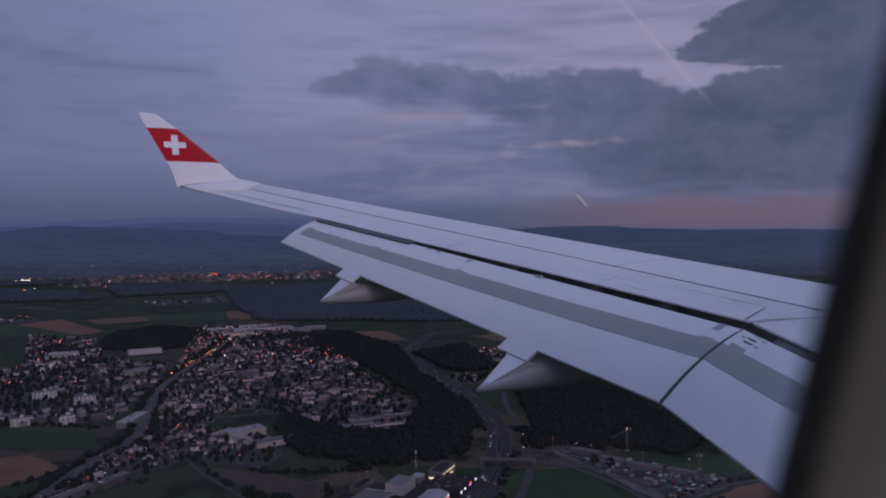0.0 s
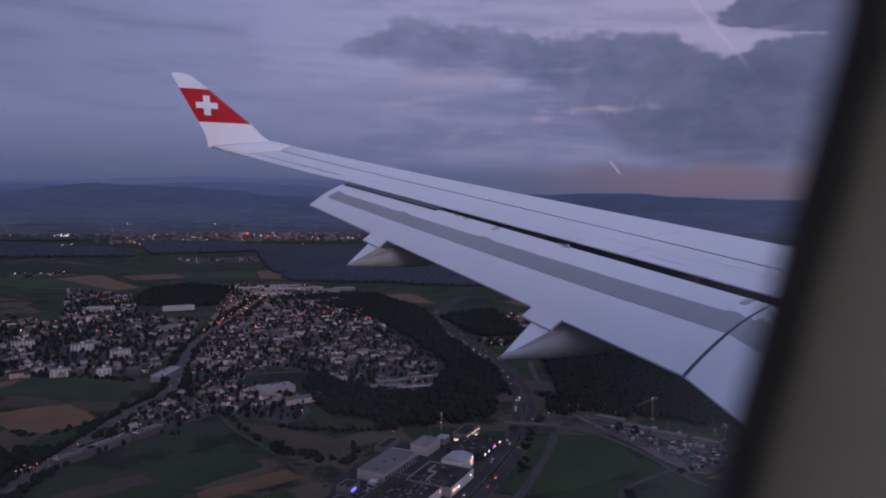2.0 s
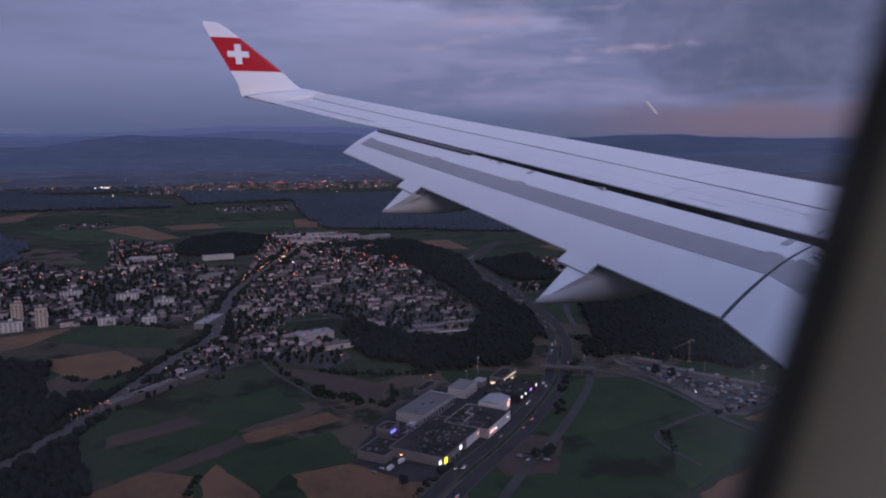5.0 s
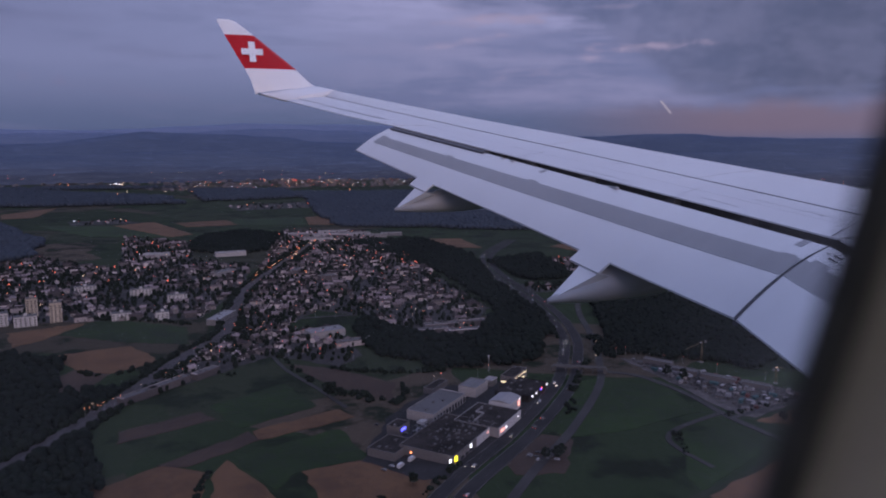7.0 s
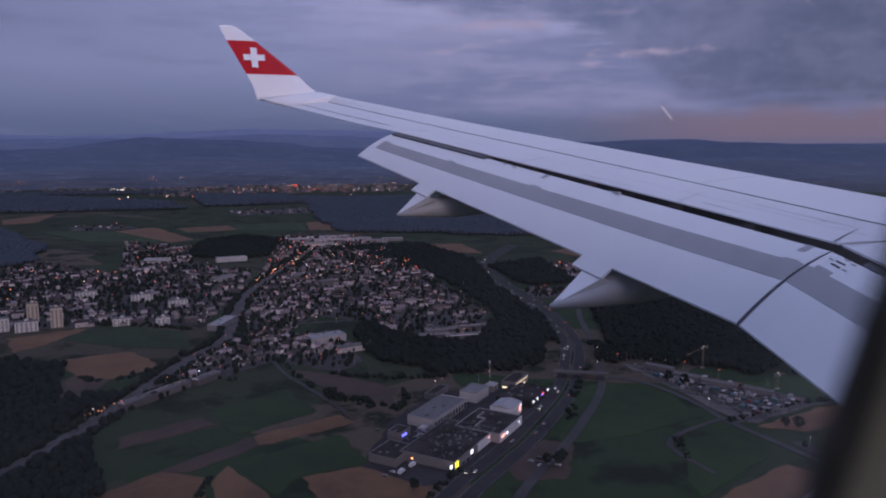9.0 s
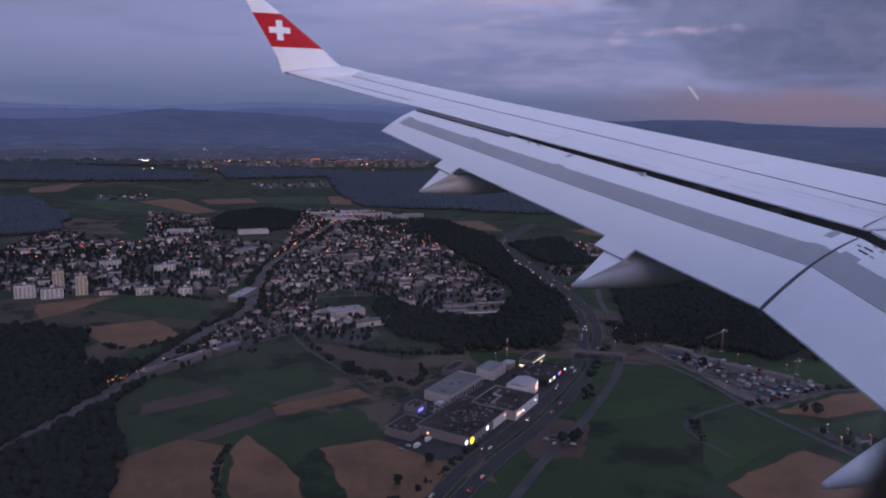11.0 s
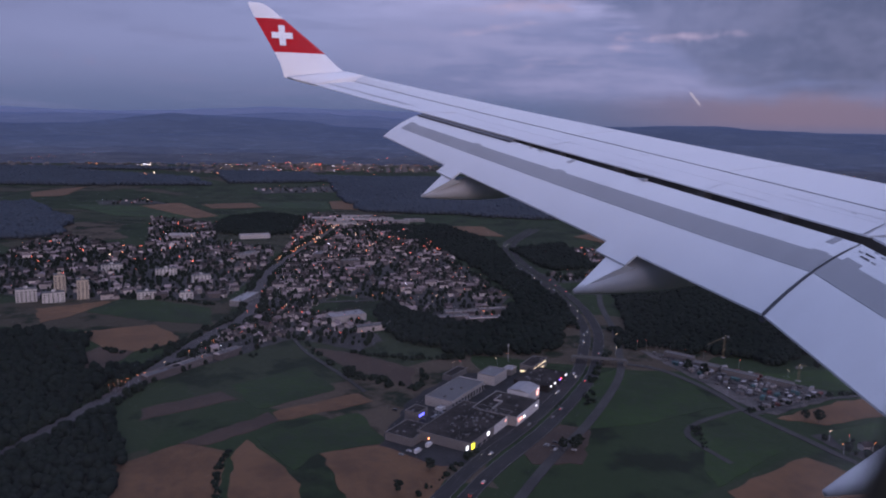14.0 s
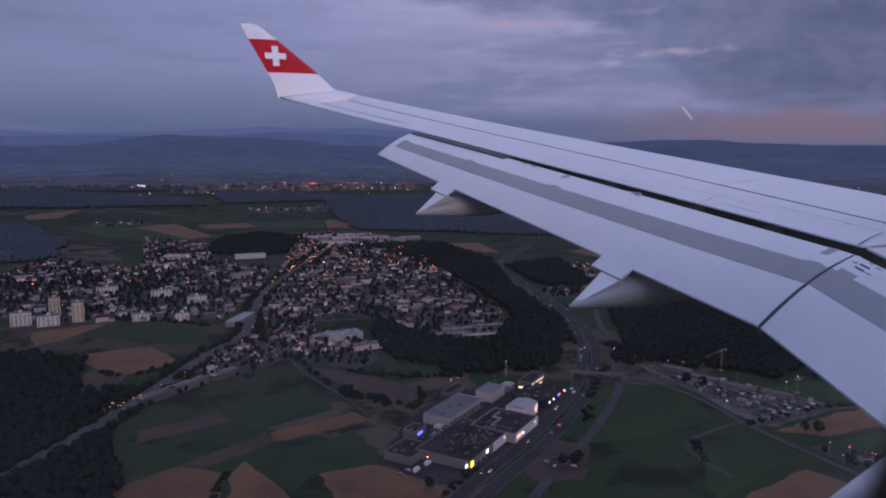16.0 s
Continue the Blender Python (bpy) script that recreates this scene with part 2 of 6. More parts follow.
def land_cover():
    """Meadow, scrub and ploughed patches."""
    m = bpy.data.materials.new("land_cover")
    m.use_nodes = True
    t = m.node_tree
    p = t.nodes["Principled BSDF"]
    pos = node(t, "ShaderNodeNewGeometry").outputs["Position"]
    vor = node(t, "ShaderNodeTexVoronoi")
    vor.inputs["Scale"].default_value = 0.0042
    warp = node(t, "ShaderNodeVectorMath", op="ADD")
    soft = node(t, "ShaderNodeTexNoise")
    soft.inputs["Scale"].default_value = 0.006
    t.links.new(pos, soft.inputs["Vector"])
    wide = node(t, "ShaderNodeVectorMath", op="SCALE")
    wide.inputs["Scale"].default_value = 90.0
    t.links.new(soft.outputs["Color"], wide.inputs[0])
    t.links.new(pos, warp.inputs[0])
    t.links.new(wide.outputs[0], warp.inputs[1])
    t.links.new(warp.outputs[0], vor.inputs["Vector"])
    cell = node(t, "ShaderNodeSeparateColor")
    t.links.new(vor.outputs["Color"], cell.inputs[0])
    col = ramp(t, cell.outputs[0], ((0.0, (0.021, 0.034, 0.015)), (0.45, (0.027, 0.045, 0.017)), (0.74, (0.036, 0.046, 0.024)), (0.87, (0.072, 0.056, 0.040)), (1.0, (0.115, 0.084, 0.062))))
    grain, patch = noise3(t, pos, 0.25, 6.0, 0.65), noise3(t, pos, 0.018, 5.0, 0.6)
    col = blend(t, smooth(t, patch, 0.50, 0.62), col, (0.011, 0.017, 0.008))
    col = blend(t, calc(t, "MULTIPLY", grain, 0.55), col, (0.008, 0.013, 0.006))
    t.links.new(col, p.inputs["Base Color"])
    p.inputs["Roughness"].default_value, p.inputs["Specular IOR Level"].default_value = 0.95, 0.1
    n = node(t, "ShaderNodeBump")
    n.inputs["Strength"].default_value, n.inputs["Distance"].default_value = 0.4, 1.0
    t.links.new(grain, n.inputs["Height"])
    t.links.new(n.outputs[0], p.inputs["Normal"])
    return m


LAND = land_cover()
WING_PAINT = paint("wing_paint", (0.69, 0.70, 0.72), 0.36, 0.07, 3.0, 0.5, spec=0.5, flow=0.6)
WING_GREY = paint("wing_grey_paint", (0.32, 0.325, 0.34), 0.5, 0.12, 4.0, 0.6, flow=0.5)
WING_UNDER = paint("wing_underside_grey", (0.50, 0.50, 0.51), 0.5, 0.12, 3.0, 0.5)
COVE = paint("cove_shade_dark", (0.050, 0.044, 0.042), 0.7, 0.45, 6.0, 1.2)
SLOT_GREY = paint("slot_fill_grey", (0.095, 0.097, 0.112), 0.6, 0.25, 5.0, 0.8)
LINE = paint("seal_line_dark", (0.050, 0.052, 0.060), 0.7, 0.2, 6.0, 1.0)
RED = paint("winglet_red_paint", (0.50, 0.004, 0.010), 0.45, 0.06, 3.0, 0.6, spec=0.2)
WHITE = paint("winglet_white_paint", (0.85, 0.85, 0.86), 0.4, 0.04, 3.0, 0.6, spec=0.4)
TRIM = paint("cabin_trim_plastic", (0.40, 0.38, 0.385), 0.75, 0.08, 40.0, 4.0, 0.0006)
RUBBER = paint("window_seal_rubber", (0.062, 0.064, 0.072), 0.6, 0.25, 60.0, 6.0)
SKIN = paint("fuselage_skin", (0.66, 0.66, 0.67), 0.45, 0.05, 2.0, 0.3)
CARPET = paint("cabin_carpet", (0.05, 0.055, 0.08), 0.95, 0.3, 60.0, 4.0)
STUBBLE = paint("stubble_field", (0.118, 0.060, 0.028), 0.95, 0.40, 0.16, 0.022, tint=(0.160, 0.084, 0.040), each=0.30)
TILLED = paint("tilled_soil", (0.046, 0.029, 0.020), 0.95, 0.45, 0.16, 0.022, each=0.3)
MEADOW = paint("meadow_grass", (0.008, 0.024, 0.0015), 0.95, 0.50, 0.12, 0.02, tint=(0.016, 0.041, 0.003), each=0.3, flow=0.0)
ASPHALT = paint("asphalt", (0.026, 0.025, 0.026), 0.9, 0.3, 0.4, 0.04, spec=0.15)
PALE_ROAD = paint("pale_asphalt", (0.034, 0.032, 0.031), 0.85, 0.35, 0.6, 0.05)
BALLAST = paint("rail_ballast", (0.062, 0.056, 0.058), 0.9, 0.25, 0.8, 0.05)
GRAVEL = paint("gravel_yard", (0.052, 0.046, 0.044), 0.95, 0.5, 0.12, 0.03, tint=(0.11, 0.096, 0.092))
CONCRETE = paint("concrete", (0.18, 0.176, 0.172), 0.85, 0.15, 0.5, 0.06)
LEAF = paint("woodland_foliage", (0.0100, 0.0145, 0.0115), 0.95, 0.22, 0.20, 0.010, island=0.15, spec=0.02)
# distant foliage painted paler and bluer to stand for the haze before it
LEAF_HAZED = paint("hazed_woodland_foliage", (0.042, 0.053, 0.069), 0.95, 0.12, 0.08, 0.006, island=0.25, spec=0.05)
GARDEN = paint("garden_foliage", (0.010, 0.015, 0.010), 0.95, 0.4, 0.30, 0.02, island=0.5, spec=0.05)
TOWN_GROUND = paint("gardens_and_paving", (0.015, 0.017, 0.014), 0.95, 0.4, 0.09, 0.02, tint=(0.056, 0.049, 0.049))
BARK = paint("tree_bark", (0.07, 0.055, 0.045), 0.95, 0.3, 3.0, 0.5)
PLASTER = paint("house_plaster", (0.108, 0.094, 0.096), 0.85, 0.3, 0.5, 0.02, tint=(0.86, 0.77, 0.76), each=0.9, skew=2.6)
PLASTER_FAR = paint("far_house_plaster", (0.108, 0.094, 0.096), 0.85, 0.3, 0.5, 0.02, tint=(0.86, 0.77, 0.76), island=0.9, skew=2.6)
TOWN_FAR = paint("distant_town_render", (0.06, 0.058, 0.060), 0.9, 0.3, 0.1, 0.008, tint=(0.19, 0.17, 0.18), island=0.8, skew=1.6)
ROOF = paint("clay_roof_tiles", (0.030, 0.020, 0.020), 0.85, 0.3, 0.8, 0.02, tint=(0.36, 0.29, 0.30), each=0.9, skew=3.6)
ROOF_FAR = paint("far_roof_tiles", (0.030, 0.020, 0.020), 0.85, 0.3, 0.8, 0.02, tint=(0.36, 0.29, 0.30), island=0.9, skew=3.6)
HALL_WALL = paint("hall_cladding", (0.12, 0.112, 0.112), 0.6, 0.1, 0.4, 0.05)
HALL_WHITE = paint("white_cladding", (0.46, 0.46, 0.48), 0.6, 0.06, 0.4, 0.05)
CLAD = paint("weathered_cladding", (0.13, 0.125, 0.13), 0.7, 0.3, 0.4, 0.05, tint=(0.42, 0.40, 0.40), each=0.8)
HALL_ROOF = paint("flat_roof_felt", (0.021, 0.018, 0.017), 0.95, 0.5, 0.35, 0.06, tint=(0.042, 0.036, 0.034), spec=0.1)
ROOF_LIGHT = paint("light_metal_roof", (0.075, 0.075, 0.080), 0.6, 0.25, 0.3, 0.04, tint=(0.30, 0.29, 0.30), each=0.8)
HALL_ROOF_PALE = paint("pale_metal_roof", (0.078, 0.074, 0.076), 0.6, 0.15, 0.4, 0.05)
PANE_DARK = paint("dark_window_glass", (0.045, 0.050, 0.060), 0.15, 0.3, 0.5, 0.1, spec=0.6)
STEEL = paint("painted_steel", (0.17, 0.13, 0.07), 0.6, 0.2, 1.0, 0.2)
STEEL_GREY = paint("galvanised_steel", (0.30, 0.31, 0.32), 0.5, 0.15, 1.0, 0.2, metal=0.4)
TYRE = paint("tyre_rubber", (0.02, 0.02, 0.02), 0.9, 0.2, 4.0, 1.0)
CAR_PAINT = paint("car_paint", (0.03, 0.03, 0.035), 0.4, 0.3, 1.0, 0.2, tint=(0.42, 0.42, 0.44), each=0.95, skew=2.0)
SODIUM = lamp_glow("sodium_lamp", (1.0, 0.30, 0.11), 5.6)
REDDISH = lamp_glow("deep_sodium_lamp", (1.0, 0.17, 0.10), 5.0)
WARM = lamp_glow("warm_white_lamp", (1.0, 0.66, 0.38), 6.0)
COOL = lamp_glow("white_lamp", (0.90, 0.90, 1.0), 7.0)
YELLOW_SIGN = lamp_glow("yellow_lit_sign", (1.0, 0.86, 0.05), 2.2)
BLUE_SIGN = lamp_glow("blue_lit_sign", (0.12, 0.12, 1.0), 3.0)
WHITE_SIGN = lamp_glow("white_lit_sign", (0.95, 0.95, 1.0), 2.0)
PINK_SIGN = lamp_glow("pink_lit_sign", (1.0, 0.45, 0.38), 1.5)
LIT_GLASS = lamp_glow("lit_showroom_glass", (1.0, 0.80, 0.50), 1.3)
HEADLIGHT = lamp_glow("headlight", (1.0, 0.78, 0.52), 8.0)
TAILLIGHT = lamp_glow("taillight", (1.0, 0.08, 0.05), 9.0)


# ---- building helpers ----
def part(name, bm, material, parent, label=""):
    me = bpy.data.meshes.new(name)
    bm.normal_update()
    bm.to_mesh(me)
    bm.free()
    me.materials.append(material)
    ob = new(name, me)
    ob.parent = parent
    if label:
        tagged(ob, label)
    return ob


def raw(name, verts, faces, material, parent=None, label=""):
    me = bpy.data.meshes.new(name)
    me.from_pydata(verts, [], faces)
    me.materials.append(material)
    me.update()
    ob = new(name, me)
    ob.parent = parent
    if label:
        tagged(ob, label)
    return ob


def thing(name, label, category, m=None, group="", kind=""):
    ob = new(name)
    ob.empty_display_size = 0.3
    if m is not None:
        ob.matrix_basis = m
    return tagged(ob, label, category, group, kind)


def box(bm, x0, x1, y0, y1, z0, z1, bevel=0.0):
    vs = [bm.verts.new(p) for p in ((x0, y0, z0), (x1, y0, z0), (x1, y1, z0), (x0, y1, z0), (x0, y0, z1), (x1, y0, z1), (x1, y1, z1), (x0, y1, z1))]
    fs = [bm.faces.new([vs[i] for i in f]) for f in ((3, 2, 1, 0), (4, 5, 6, 7), (0, 1, 5, 4), (1, 2, 6, 5), (2, 3, 7, 6), (3, 0, 4, 7))]
    if bevel:
        es = list({e for f in fs for e in f.edges})
        bmesh.ops.bevel(bm, geom=es, offset=bevel, segments=2, affect="EDGES")
    return bm


def boxed(*a, **k):
    return box(bmesh.new(), *a, **k)


def tube(bm, a, b, ra, rb, n=8):
    a, b = Vector(a), Vector(b)
    d = (b - a).normalized()
    u = d.orthogonal().normalized()
    v = d.cross(u)
    rings = []
    for c, r in ((a, ra), (b, rb)):
        rings.append([bm.verts.new(c + (u * math.cos(q) + v * math.sin(q)) * r) for q in (2 * math.pi * i / n for i in range(n))])
    for i in range(n):
        j = (i + 1) % n
        bm.faces.new((rings[0][i], rings[0][j], rings[1][j], rings[1][i]))
    bm.faces.new(rings[0][::-1])
    bm.faces.new(rings[1])
    return bm


def loft(bm, loops, closed=True, caps=True):
    """Skin over loops of equally many points."""
    rows = [[bm.verts.new(p) for p in loop] for loop in loops]
    n = len(rows[0])
    for r, s in zip(rows, rows[1:]):
        for i in range(n if closed else n - 1):
            j = (i + 1) % n
            bm.faces.new((r[i], r[j], s[j], s[i]))
    if caps and closed:
        bm.faces.new(rows[0][::-1])
        bm.faces.new(rows[-1])
    bmesh.ops.recalc_face_normals(bm, faces=bm.faces)
    return bm


def inside(x, y, poly):
    hit = False
    for (ax, ay), (bx, by) in zip(poly, poly[1:] + poly[:1]):
        if (ay > y) != (by > y) and x < (bx - ax) * (y - ay) / (by - ay) + ax:
            hit = not hit
    return hit


def spread(poly, gap, seed, jitter=0.35):
    """Places inside an outline, about gap apart."""
    r = random.Random(seed)
    xs, ys = [p[0] for p in poly], [p[1] for p in poly]
    places = []
    y = min(ys)
    while y < max(ys):
        x = min(xs) + r.random() * gap
        while x < max(xs):
            px, py = x + r.uniform(-jitter, jitter) * gap, y + r.uniform(-jitter, jitter) * gap
            if inside(px, py, poly):
                places.append((px, py))
            x += gap
        y += gap
    return places


def curve_line(pts, step=12.0):
    """A smooth line through the points."""
    out = []
    ext = [pts[0]] + list(pts) + [pts[-1]]
    for a, b, c, d in zip(ext, ext[1:], ext[2:], ext[3:]):
        n = max(2, int(math.dist(b, c) / step))
        for i in range(n):
            t = i / n
            out.append(tuple(0.5 * (2 * b[k] + (c[k] - a[k]) * t + (2 * a[k] - 5 * b[k] + 4 * c[k] - d[k]) * t * t + (3 * b[k] - a[k] - 3 * c[k] + d[k]) * t ** 3) for k in (0, 1)))
    out.append(tuple(pts[-1]))
    return out


def ribbon(name, pts, width, rise, material, label, category="road", shift=0.0, thick=0.5, parent=None):
    line = curve_line(pts)
    verts, faces = [], []
    for i, (x, y) in enumerate(line):
        ax, ay = line[max(0, i - 1)]
        bx, by = line[min(len(line) - 1, i + 1)]
        d = math.hypot(bx - ax, by - ay) or 1.0
        nx, ny = -(by - ay) / d, (bx - ax) / d
        for s in (shift - width / 2, shift + width / 2):
            verts += [(x + nx * s, y + ny * s, GROUND + rise), (x + nx * s, y + ny * s, GROUND + rise - thick)]
    for i in range(len(line) - 1):
        a, b = 4 * i, 4 * i + 4
        faces += [(a, b, b + 2, a + 2), (a + 1, b + 1, b, a), (a + 2, b + 2, b + 3, a + 3)]
    faces = [f[::-1] for f in faces]
    ob = raw(name, verts, faces, material, parent)
    return tagged(ob, label, category, kind="structure") if parent is None else ob


# ---- the aircraft round the camera ----
HULL_Y, HULL_Z, HULL_R = -2.50, -0.72, 2.80


def wall_y(z):
    return 0.2025 - 0.27 * z


def window_loop(grow, back, n=10):
    """Rounded window outline, grown outwards and set back into the cabin."""
    x0, x1, z0, z1, r = -0.150 - grow, 0.256 + grow, -0.300 - grow, 0.185 + grow, 0.125 + grow
    pts = []
    for cx, cz, a in ((x1 - r, z1 - r, 0), (x0 + r, z1 - r, 90), (x0 + r, z0 + r, 180), (x1 - r, z0 + r, 270)):
        for i in range(n + 1):
            q = radians(a + 90 * i / n)
            x, z = cx + r * math.cos(q), cz + r * math.sin(q)
            pts.append((x, wall_y(z) - back, z))
    return pts


def frame_loop(back, n=10):
    """The panel's outer edge, point for point with window_loop."""
    pts = []
    for cx, cz, a in ((0.62, 0.46, 0), (-0.46, 0.46, 90), (-0.46, -0.48, 180), (0.62, -0.48, 270)):
        for i in range(n + 1):
            q = radians(a + 90 * i / n)
            x, z = cx - 0.04 + 0.04 * math.cos(q), cz - 0.04 + 0.04 * math.sin(q)
            pts.append((x, wall_y(z) - back, z))
    return pts


def build_cabin():
    bm = loft(bmesh.new(), [window_loop(0.016, 0.0), window_loop(0.021, 0.012), window_loop(0.040, 0.034), window_loop(0.072, 0.055), window_loop(0.10, 0.064), frame_loop(0.064), frame_loop(0.0)], caps=False)
    wall = part("wall_cabin", bm, TRIM, None)
    tagged(wall, "grey plastic cabin side panel round a window", "wall", kind="structure")
    for p in wall.data.polygons:
        p.use_smooth = True
    win = thing("window_1", "oval-cornered cabin window with dark rubber seal", "window", kind="structure")
    seal = part("window_seal", loft(bmesh.new(), [window_loop(0.0, -0.004), window_loop(0.002, 0.006), window_loop(0.007, 0.011), window_loop(0.0165, 0.007), window_loop(0.0165, -0.004)], caps=False), RUBBER, win, "dark rubber seal")
    for p in seal.data.polygons:
        p.use_smooth = True
    glass = bpy.data.materials.new("window_glass")
    glass.use_nodes = True
    t = glass.node_tree
    t.nodes.clear()
    o, mix = node(t, "ShaderNodeOutputMaterial"), node(t, "ShaderNodeMixShader")
    clear, gloss = node(t, "ShaderNodeBsdfTransparent"), node(t, "ShaderNodeBsdfGlossy")
    clear.inputs[0].default_value = (0.965, 0.965, 0.975, 1)
    gloss.inputs["Roughness"].default_value = 0.05
    mix.inputs[0].default_value = 0.015
    # film of scratches and dust, set to lift the darks for haze
    haze_mix, film = node(t, "ShaderNodeMixShader"), node(t, "ShaderNodeBsdfTranslucent")
    film.inputs[0].default_value = (0.95, 0.88, 0.84, 1)
    where = node(t, "ShaderNodeNewGeometry").outputs["Position"]
    film_noise = noise3(t, where, 14.0, 4.0, 0.6)
    split = node(t, "ShaderNodeSeparateXYZ")
    t.links.new(where, split.inputs[0])
    # the film thickens towards the pane's forward seal
    border = smooth(t, calc(t, "ADD", split.outputs[0], calc(t, "MULTIPLY", film_noise, 0.04)), 0.200, 0.275, 0.0, 0.030)
    t.links.new(calc(t, "ADD", smooth(t, film_noise, 0.3, 0.75, 0.009, 0.018), border), haze_mix.inputs[0])
    for a, b in ((clear.outputs[0], mix.inputs[1]), (gloss.outputs[0], mix.inputs[2]), (mix.outputs[0], haze_mix.inputs[1]), (film.outputs[0], haze_mix.inputs[2]), (haze_mix.outputs[0], o.inputs[0])):
        t.links.new(a, b)
    bm = bmesh.new()
    loop = window_loop(0.001, -0.003)
    bm.faces.new([bm.verts.new(p) for p in loop])
    bmesh.ops.solidify(bm, geom=bm.faces[:], thickness=0.002)
    pane = part("pane", bm, glass, win, "clear outer pane")
    pane.visible_shadow = False

    # hull: a tube round the cabin, open where the window panel sits
    verts, faces, idx = [], [], {}
    xs = [-27, -18, -12, -7, -5, -3, -1.5, -0.46, 0.62, 1.5, 3, 5, 7, 9, 11, 13, 15, 20, 26, 34]
    zs = [-0.48, 0.46]
    angs = [math.asin((z - HULL_Z) / HULL_R) for z in zs]
    lo, hi = angs
    ring = [lo + (hi - lo) * i / 4 for i in range(5)] + [hi + (2 * math.pi - (hi - lo)) * i / 36 for i in range(1, 36)]
    for i, x in enumerate(xs):
        for j, a in enumerate(ring):
            idx[i, j] = len(verts)
            verts.append((x, HULL_Y + HULL_R * math.cos(a), HULL_Z + HULL_R * math.sin(a)))
    m = len(ring)
    for i in range(len(xs) - 1):
        for j in range(m):
            if xs[i] == -0.46 and j < 4:
                continue
            faces.append((idx[i, j], idx[i + 1, j], idx[i + 1, (j + 1) % m], idx[i, (j + 1) % m]))
    faces.append([idx[0, j] for j in range(m)])
    faces.append([idx[len(xs) - 1, j] for j in range(m)][::-1])
    hull = raw("wall_fuselage", verts, faces, SKIN)
    tagged(hull, "white painted aircraft fuselage section", "wall", kind="structure")
    for p in hull.data.polygons:
        p.use_smooth = True
    fl = part("floor", boxed(-8.9, 14.9, HULL_Y - 2.3, HULL_Y + 2.3, -1.20, -1.10), CARPET, None)
    tagged(fl, "dark blue carpeted cabin floor", "floor", kind="structure")
    ce = part("ceiling", boxed(-8.9, 14.9, HULL_Y - 1.9, HULL_Y + 1.9, 1.24, 1.28), TRIM, None)
    tagged(ce, "pale grey plastic cabin ceiling panel", "ceiling", kind="structure")


build_cabin()


# ---- the wing ----
def lerp(y, *stations):
    """Between stations (y, x, z), carried straight on past the ends."""
    for a, b in zip(stations, stations[1:]):
        if y <= b[0] or b is stations[-1]:
            t = (y - a[0]) / (b[0] - a[0])
            return Vector((a[1] + (b[1] - a[1]) * t, y, a[2] + (b[2] - a[2]) * t))


def rear_edge(y):
    return lerp(y, (1.0, 8.245, -2.972), (7.0, 8.065, -1.262), (10.0, 7.344, -0.812), (14.0, 6.382, -0.243), (18.0, 5.42, 0.332), (18.6, 5.30, 0.375), (22.0, 4.62, 0.820), (25.5, 3.92, 1.29), (26.4, 3.10, 1.56))


def slat_line(y):
    return lerp(y, (7.0, 10.07, -1.300), (9.0, 9.546, -1.000), (13.0, 8.499, -0.400), (18.0, 7.191, 0.321), (22.0, 6.144, 0.914), (25.8, 5.15, 1.49)) if y > 7 else lerp(y, (1.0, 12.6, -2.80), (7.0, 10.07, -1.300))


def crest(y):
    return lerp(y, (7.0, 11.96, -1.14), (9.0, 11.26, -0.838), (13.0, 9.869, -0.257), (18.0, 8.131, 0.482), (22.0, 6.741, 1.113), (26.0, 5.35, 1.76)) if y > 7 else lerp(y, (1.0, 15.6, -2.35), (7.0, 11.96, -1.14))


def depth(y):
    return 0.14 + 0.055 * max(0.0, 26.4 - y) ** 0.92


def hinge_line(y):
    a, b = rear_edge(y), slat_line(y)
    return a + (b - a) * 0.46 + Vector((0, 0, 0.012))


def flap_top(y, u, out=True):
    """Upper side of the flap from its nose (u=0) to its trailing edge (u=1)."""
    if y >= 7.0:
        a = lerp(y, (7.0, 7.94, -1.36), (18.0, 5.43, 0.275))
        e = lerp(y, (7.0, 6.49, -2.18), (12.0, 5.581, -1.312), (18.0, 4.49, -0.275))
    else:
        a = lerp(y, (1.0, 8.10, -3.06), (7.0, 7.94, -1.36))
        e = lerp(y, (1.0, 6.20, -3.95), (5.15, 6.38, -2.73), (7.0, 6.49, -2.18))
    p = a + (e - a) * u
    span = (a - e).length
    p.z += 0.23 * u * (1 - u) * span
    return p


